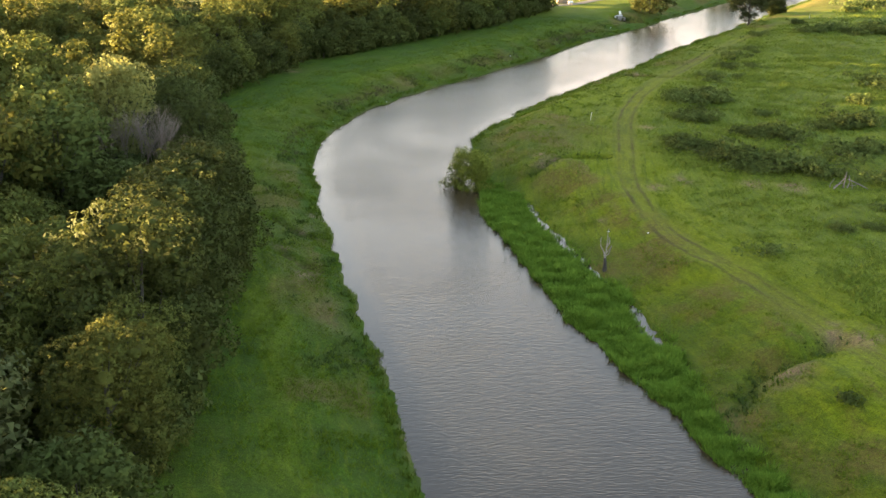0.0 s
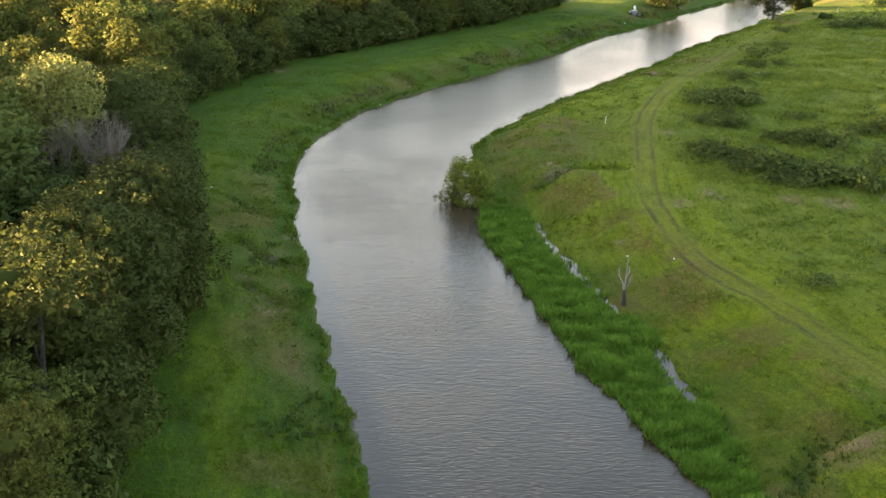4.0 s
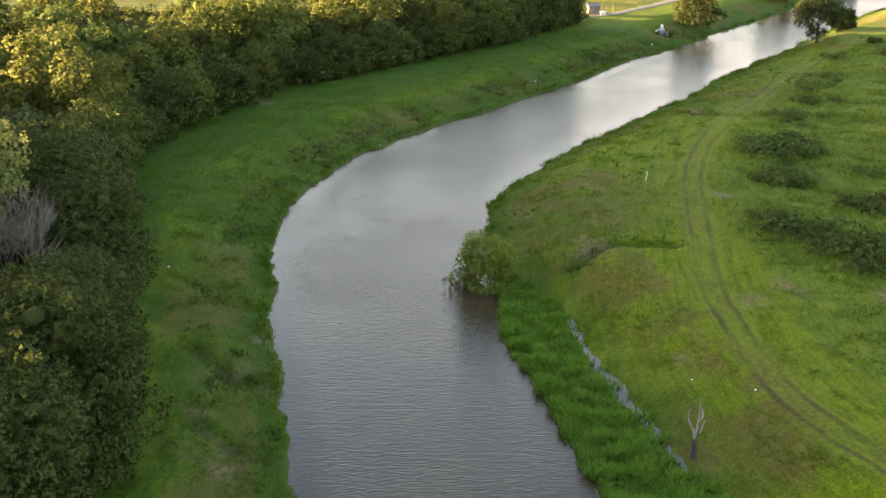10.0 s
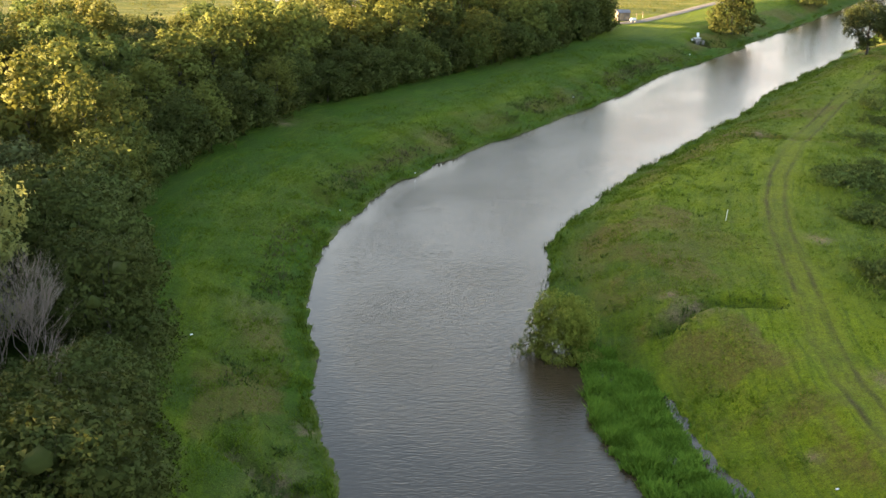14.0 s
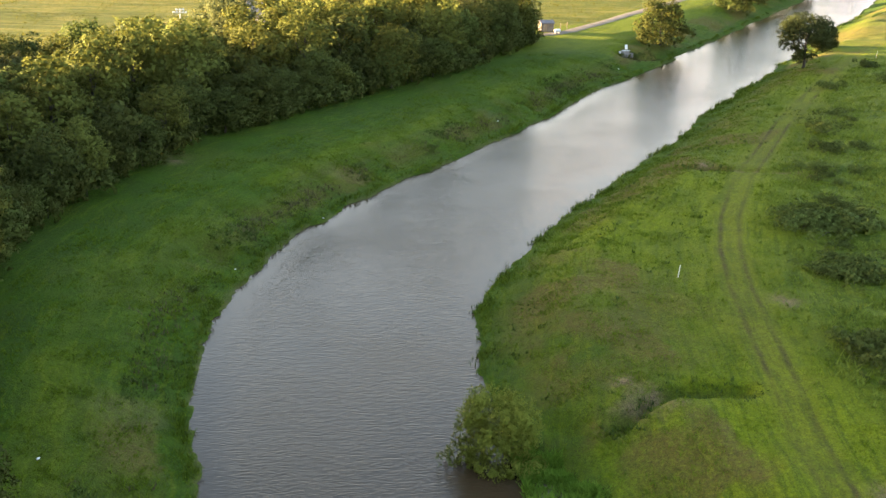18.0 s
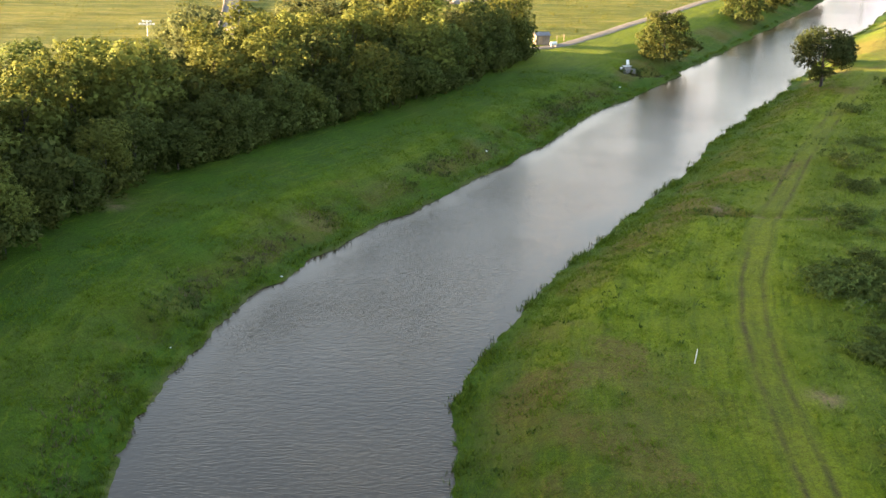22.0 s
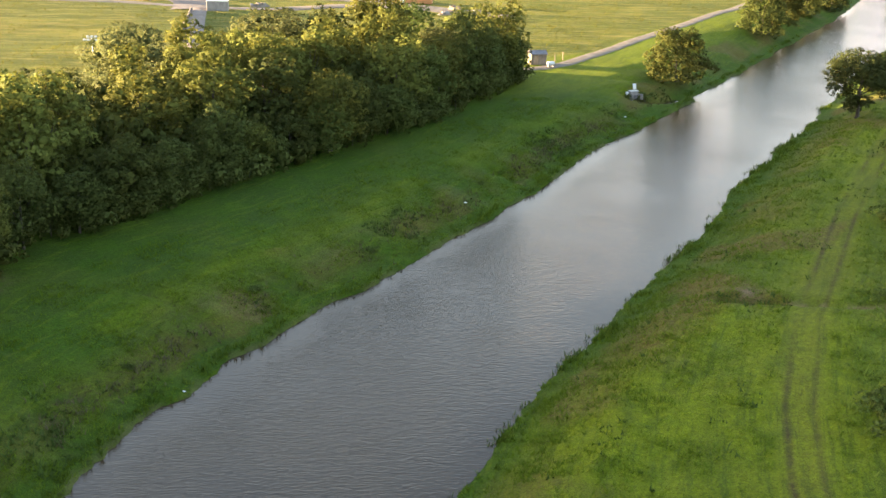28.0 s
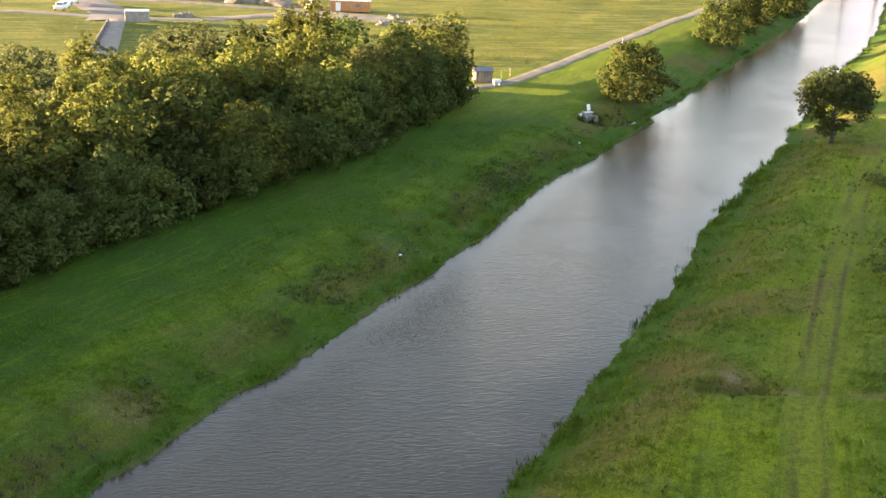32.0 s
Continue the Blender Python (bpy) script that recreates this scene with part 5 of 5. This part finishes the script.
for i in range(20):
    t = i / 20
    x, y = -26.1 - 2.7 * t, 290 + 40 * t
    part("panel", box(bmesh.new(), (0.16, 1.92, 0.9), pose(x, y, ground_at(x, y) + 0.35, 0, 0, 4), 0.02), TIMBER, rail)
    if i % 2:
        part("post", box(bmesh.new(), (0.2, 0.2, 1.1), pose(x + 0.35, y - 1, ground_at(x, y) + 0.45, 0, 0, 4), 0.02), ROOFING, rail)

tank = thing("concrete_block", pose(-23.8, 331, ground_at(-23.8, 331), 0, 0, 2), "pale concrete block beside the road", "concrete block")
part("body", box(bmesh.new(), (4.2, 2.4, 2.0), pose(0, 0, 0.9), 0.08), CONCRETE, tank)
part("cover", box(bmesh.new(), (4.3, 2.5, 0.14), pose(0, 0, 1.95), 0.03), WHITE, tank)

# flat-roofed orange building
hut = thing("orange_container", pose(16, 348.8, ground_at(16, 348.8), 0, 0, -8) @ Matrix.Diagonal((1, 1, 0.85, 1)), "long orange site container with a pale roof in the yard", "container")
part("body", box(bmesh.new(), (8.0, 2.6, 2.5), pose(0, 0, 1.35), 0.05), ORANGE, hut)
part("roof", box(bmesh.new(), (8.2, 2.8, 0.14), pose(0, 0, 2.68), 0.03), WHITE, hut)
for i in range(13):
    part("rib", box(bmesh.new(), (0.1, 0.06, 2.3), pose(-3.6 + 0.6 * i, -1.32, 1.35), 0.01), ORANGE, hut)
part("door", box(bmesh.new(), (1.0, 0.07, 2.0), pose(-2.4, -1.33, 1.2), 0.01), WHITE, hut, "pale door")
part("window", box(bmesh.new(), (1.0, 0.07, 0.8), pose(1.6, -1.33, 1.6), 0.01), ROOFING, hut, "dark window")

digger = thing("loader", pose(8.6, 349.6, ground_at(8.6, 349.6), 0, 0, 30), "small yellow loader parked in the yard", "machine")
YELLOW = plain("yellow_paint", (0.55, 0.36, 0.05), (0.65, 0.44, 0.08), 2.0, 0.5, 0, 0)
part("chassis", box(bmesh.new(), (3.0, 1.4, 0.7), pose(0, 0, 0.9), 0.08), YELLOW, digger)
part("cab", box(bmesh.new(), (1.1, 1.2, 1.2), pose(-0.3, 0, 1.8), 0.08), ROOFING, digger, "dark cab")
part("bucket", box(bmesh.new(), (0.7, 1.7, 0.6), pose(2.0, 0, 0.45, 0, 20), 0.05), YELLOW, digger)
part("arm", box(bmesh.new(), (1.3, 0.2, 0.2), pose(1.4, 0.4, 0.9, 0, 20), 0.03), YELLOW, digger)
for sx in (-1, 1):
    for sy in (-0.75, 0.75):
        bm = bmesh.new()
        bmesh.ops.create_cone(bm, cap_ends=True, segments=14, radius1=0.55, radius2=0.55, depth=0.35, matrix=pose(sx, sy, 0.55, 90))
        part("wheel", bm, ROOFING, digger)


def car(x, y, turn, paint, label):
    ob = thing("car", pose(x, y, ground_at(x, y) + 0.15, 0, 0, turn), label, "car", "parked cars")
    bm = bmesh.new()
    box(bm, (4.5, 1.8, 0.65), pose(0, 0, 0.68), 0.16)
    part("body", bm, paint, ob)
    bm = bmesh.new()
    made = bmesh.ops.create_cube(bm, size=1.0, matrix=pose(-0.3, 0, 1.28) @ Matrix.Diagonal((2.5, 1.55, 0.6, 1)))
    for v in made["verts"]:
        if v.co.z > 1.3:
            v.co.x = -0.3 + (v.co.x + 0.3) * 0.68
            v.co.y *= 0.86
    bmesh.ops.bevel(bm, geom=bm.edges[:], offset=0.06, segments=1, affect="EDGES")
    part("cabin", bm, paint, ob)
    for sx, tilt in ((0.85, 42), (-1.45, -42)):
        part("windscreen", box(bmesh.new(), (0.03, 1.25, 0.5), pose(sx, 0, 1.27, 0, -tilt), 0.01), ROOFING, ob, "dark glass")
    for sy in (-0.75, 0.75):
        part("side_window", box(bmesh.new(), (1.7, 0.03, 0.36), pose(-0.3, sy, 1.3, 0, 0, 0), 0.01), ROOFING, ob, "dark glass")
        for sx in (-1.4, 1.4):
            bm = bmesh.new()
            bmesh.ops.create_cone(bm, cap_ends=True, segments=16, radius1=0.33, radius2=0.33, depth=0.22, matrix=pose(sx, sy * 1.12, 0.33, 90))
            wheel = part("wheel", bm, ROOFING, ob)
            bm = bmesh.new()
            bmesh.ops.create_cone(bm, cap_ends=True, segments=12, radius1=0.19, radius2=0.16, depth=0.24, matrix=pose(sx, sy * 1.12, 0.33, 90))
            part("rim", bm, METAL, wheel)


car(-39.4, 343.2, 80, WHITE, "white car parked at the roadside")
car(-39.2, 351, 75, WHITE, "white van-like car parked on the paved lane")

# spoil heaps and rubble
r4 = np.random.default_rng(12)
HEAPS = [(-12, 361.5, 8, 4, 2.0), (-6, 359, 8, 4, 2.2), (1, 356.5, 8, 4, 2.0), (-19, 363.5, 8, 4, 1.8), (-26, 365, 8, 4, 1.6), (24, 338, 3.5, 2.2, 1.1), (28, 334, 3.5, 2, 0.9), (21.5, 331, 3, 1.8, 0.7), (-16, 337, 4.6, 1.8, 0.9), (33, 329, 4, 2, 0.6), (7, 354.5, 6, 3, 1.6)]
for i, (x, y, a, b, c) in enumerate(HEAPS):
    heap = thing("rubble_heap", pose(x, y, ground_at(x, y), 0, 0, 20 * r4.normal()), "heap of pale rubble and earth in the yard", "rubble", "rubble heaps")
    bm = bmesh.new()
    rough_lump(bm, (a, b, c * 1.6), pose(0, 0, 0), r4, 0.12)
    part("mound", bm, RUBBLE, heap)
    for _ in range(9):
        q = 0.35 + 0.5 * r4.random()
        an = 6.28 * r4.random()
        ex, ey = 0.42 * a * math.cos(an) * r4.random(), 0.42 * b * math.sin(an) * r4.random()
        ez = 0.8 * c * math.sqrt(max(0.05, 1 - (2 * ex / a) ** 2 - (2 * ey / b) ** 2))
        bm = bmesh.new()
        rough_lump(bm, (q, q * 0.8, q * 0.6), pose(ex, ey, ez, 40 * r4.random(), 40 * r4.random()), r4, 0.3)
        part("boulder", bm, CONCRETE if r4.random() < 0.5 else RUBBLE, heap)

# shed by the end of the wood
shed = thing("shed", pose(32.4, 276.8, ground_at(32.4, 276.8), 0, 0, 8), "small pinkish-grey shed with a dark pitched roof", "shed")
part("wall", box(bmesh.new(), (2.5, 2.0, 1.7), pose(0, 0, 0.85), 0.02), RUBBLE, shed)
part("roof", box(bmesh.new(), (2.8, 1.35, 0.08), pose(0, -0.55, 1.92, 22), 0.01), ROOFING, shed)
part("roof", box(bmesh.new(), (2.8, 1.35, 0.08), pose(0, 0.55, 1.92, -22), 0.01), ROOFING, shed)
part("door", box(bmesh.new(), (0.8, 0.05, 1.5), pose(-0.5, -1.02, 0.78), 0.01), TIMBER, shed)
boat = thing("propane_tank", pose(34.2, 274.2, ground_at(34.2, 274.2), 0, 0, 15) @ Matrix.Scale(0.8, 4), "white cylindrical tank on legs beside the track", "tank")
part("vessel", tubes("vessel", [([(-0.85, 0, 0.75), (-0.72, 0, 0.75), (-0.5, 0, 0.75), (0.5, 0, 0.75), (0.72, 0, 0.75), (0.85, 0, 0.75)], [0.04, 0.33, 0.42, 0.42, 0.33, 0.04])], WHITE, 14), None, boat)
for sx in (-0.5, 0.5):
    part("leg", box(bmesh.new(), (0.12, 0.5, 0.5), pose(sx, 0, 0.22), 0.01), CONCRETE, boat)
for i, (x, y) in enumerate([(35.6, 278.6), (37.2, 280.6), (33.6, 279.8), (31.0, 275.6)]):
    fp = thing("fence_post", pose(x, y, ground_at(x, y), 0, 2 * i - 4, 10 * i), "weathered wooden fence post", "fence post", "fence posts by the track")
    part("post", box(bmesh.new(), (0.12, 0.12, 1.4), pose(0, 0, 0.5), 0.015), TIMBER, fp)
    part("cap", box(bmesh.new(), (0.14, 0.14, 0.05), pose(0, 0, 1.22), 0.01), TIMBER, fp)

# flood light mast in the field
mast = thing("floodlight_mast", pose(-37.2, 278, ground_at(-37.2, 278)), "low pole with rows of white flood lights", "floodlight")
part("pole", tubes("pole", [([(0, 0, -0.3), (0, 0, 1.2), (0, 0, 2.5)], [0.09, 0.08, 0.06])], WHITE, 8), None, mast)
part("crossbar", box(bmesh.new(), (2.4, 0.08, 0.08), pose(0, 0, 2.0), 0.01), WHITE, mast)
part("crossbar", box(bmesh.new(), (1.6, 0.08, 0.08), pose(0, 0, 2.5), 0.01), WHITE, mast)
for i in range(8):
    x, z = (-1.15 + 0.575 * i, 2.1) if i < 5 else (-0.6 + 0.6 * (i - 5), 2.6)
    part("lamp_head", box(bmesh.new(), (0.4, 0.28, 0.3), pose(x, -0.1, z, -20), 0.04), WHITE, mast)

# road bridge far upstream
bridge = thing("road_bridge", pose(172, 440, 0, 0, 0, -28), "pale concrete road bridge over the river", "bridge")
part("deck", box(bmesh.new(), (70, 8, 0.9), pose(0, 0, 6.0), 0.05), CONCRETE, bridge)
for sy in (-3.8, 3.8):
    part("parapet", box(bmesh.new(), (70, 0.3, 0.9), pose(0, sy, 6.9), 0.05), CONCRETE, bridge)
for i in range(-2, 3):
    pier = part("pier", box(bmesh.new(), (0.9, 6.5, 7.2), pose(9.0 * i, 0, 2.2), 0.15), CONCRETE, bridge)
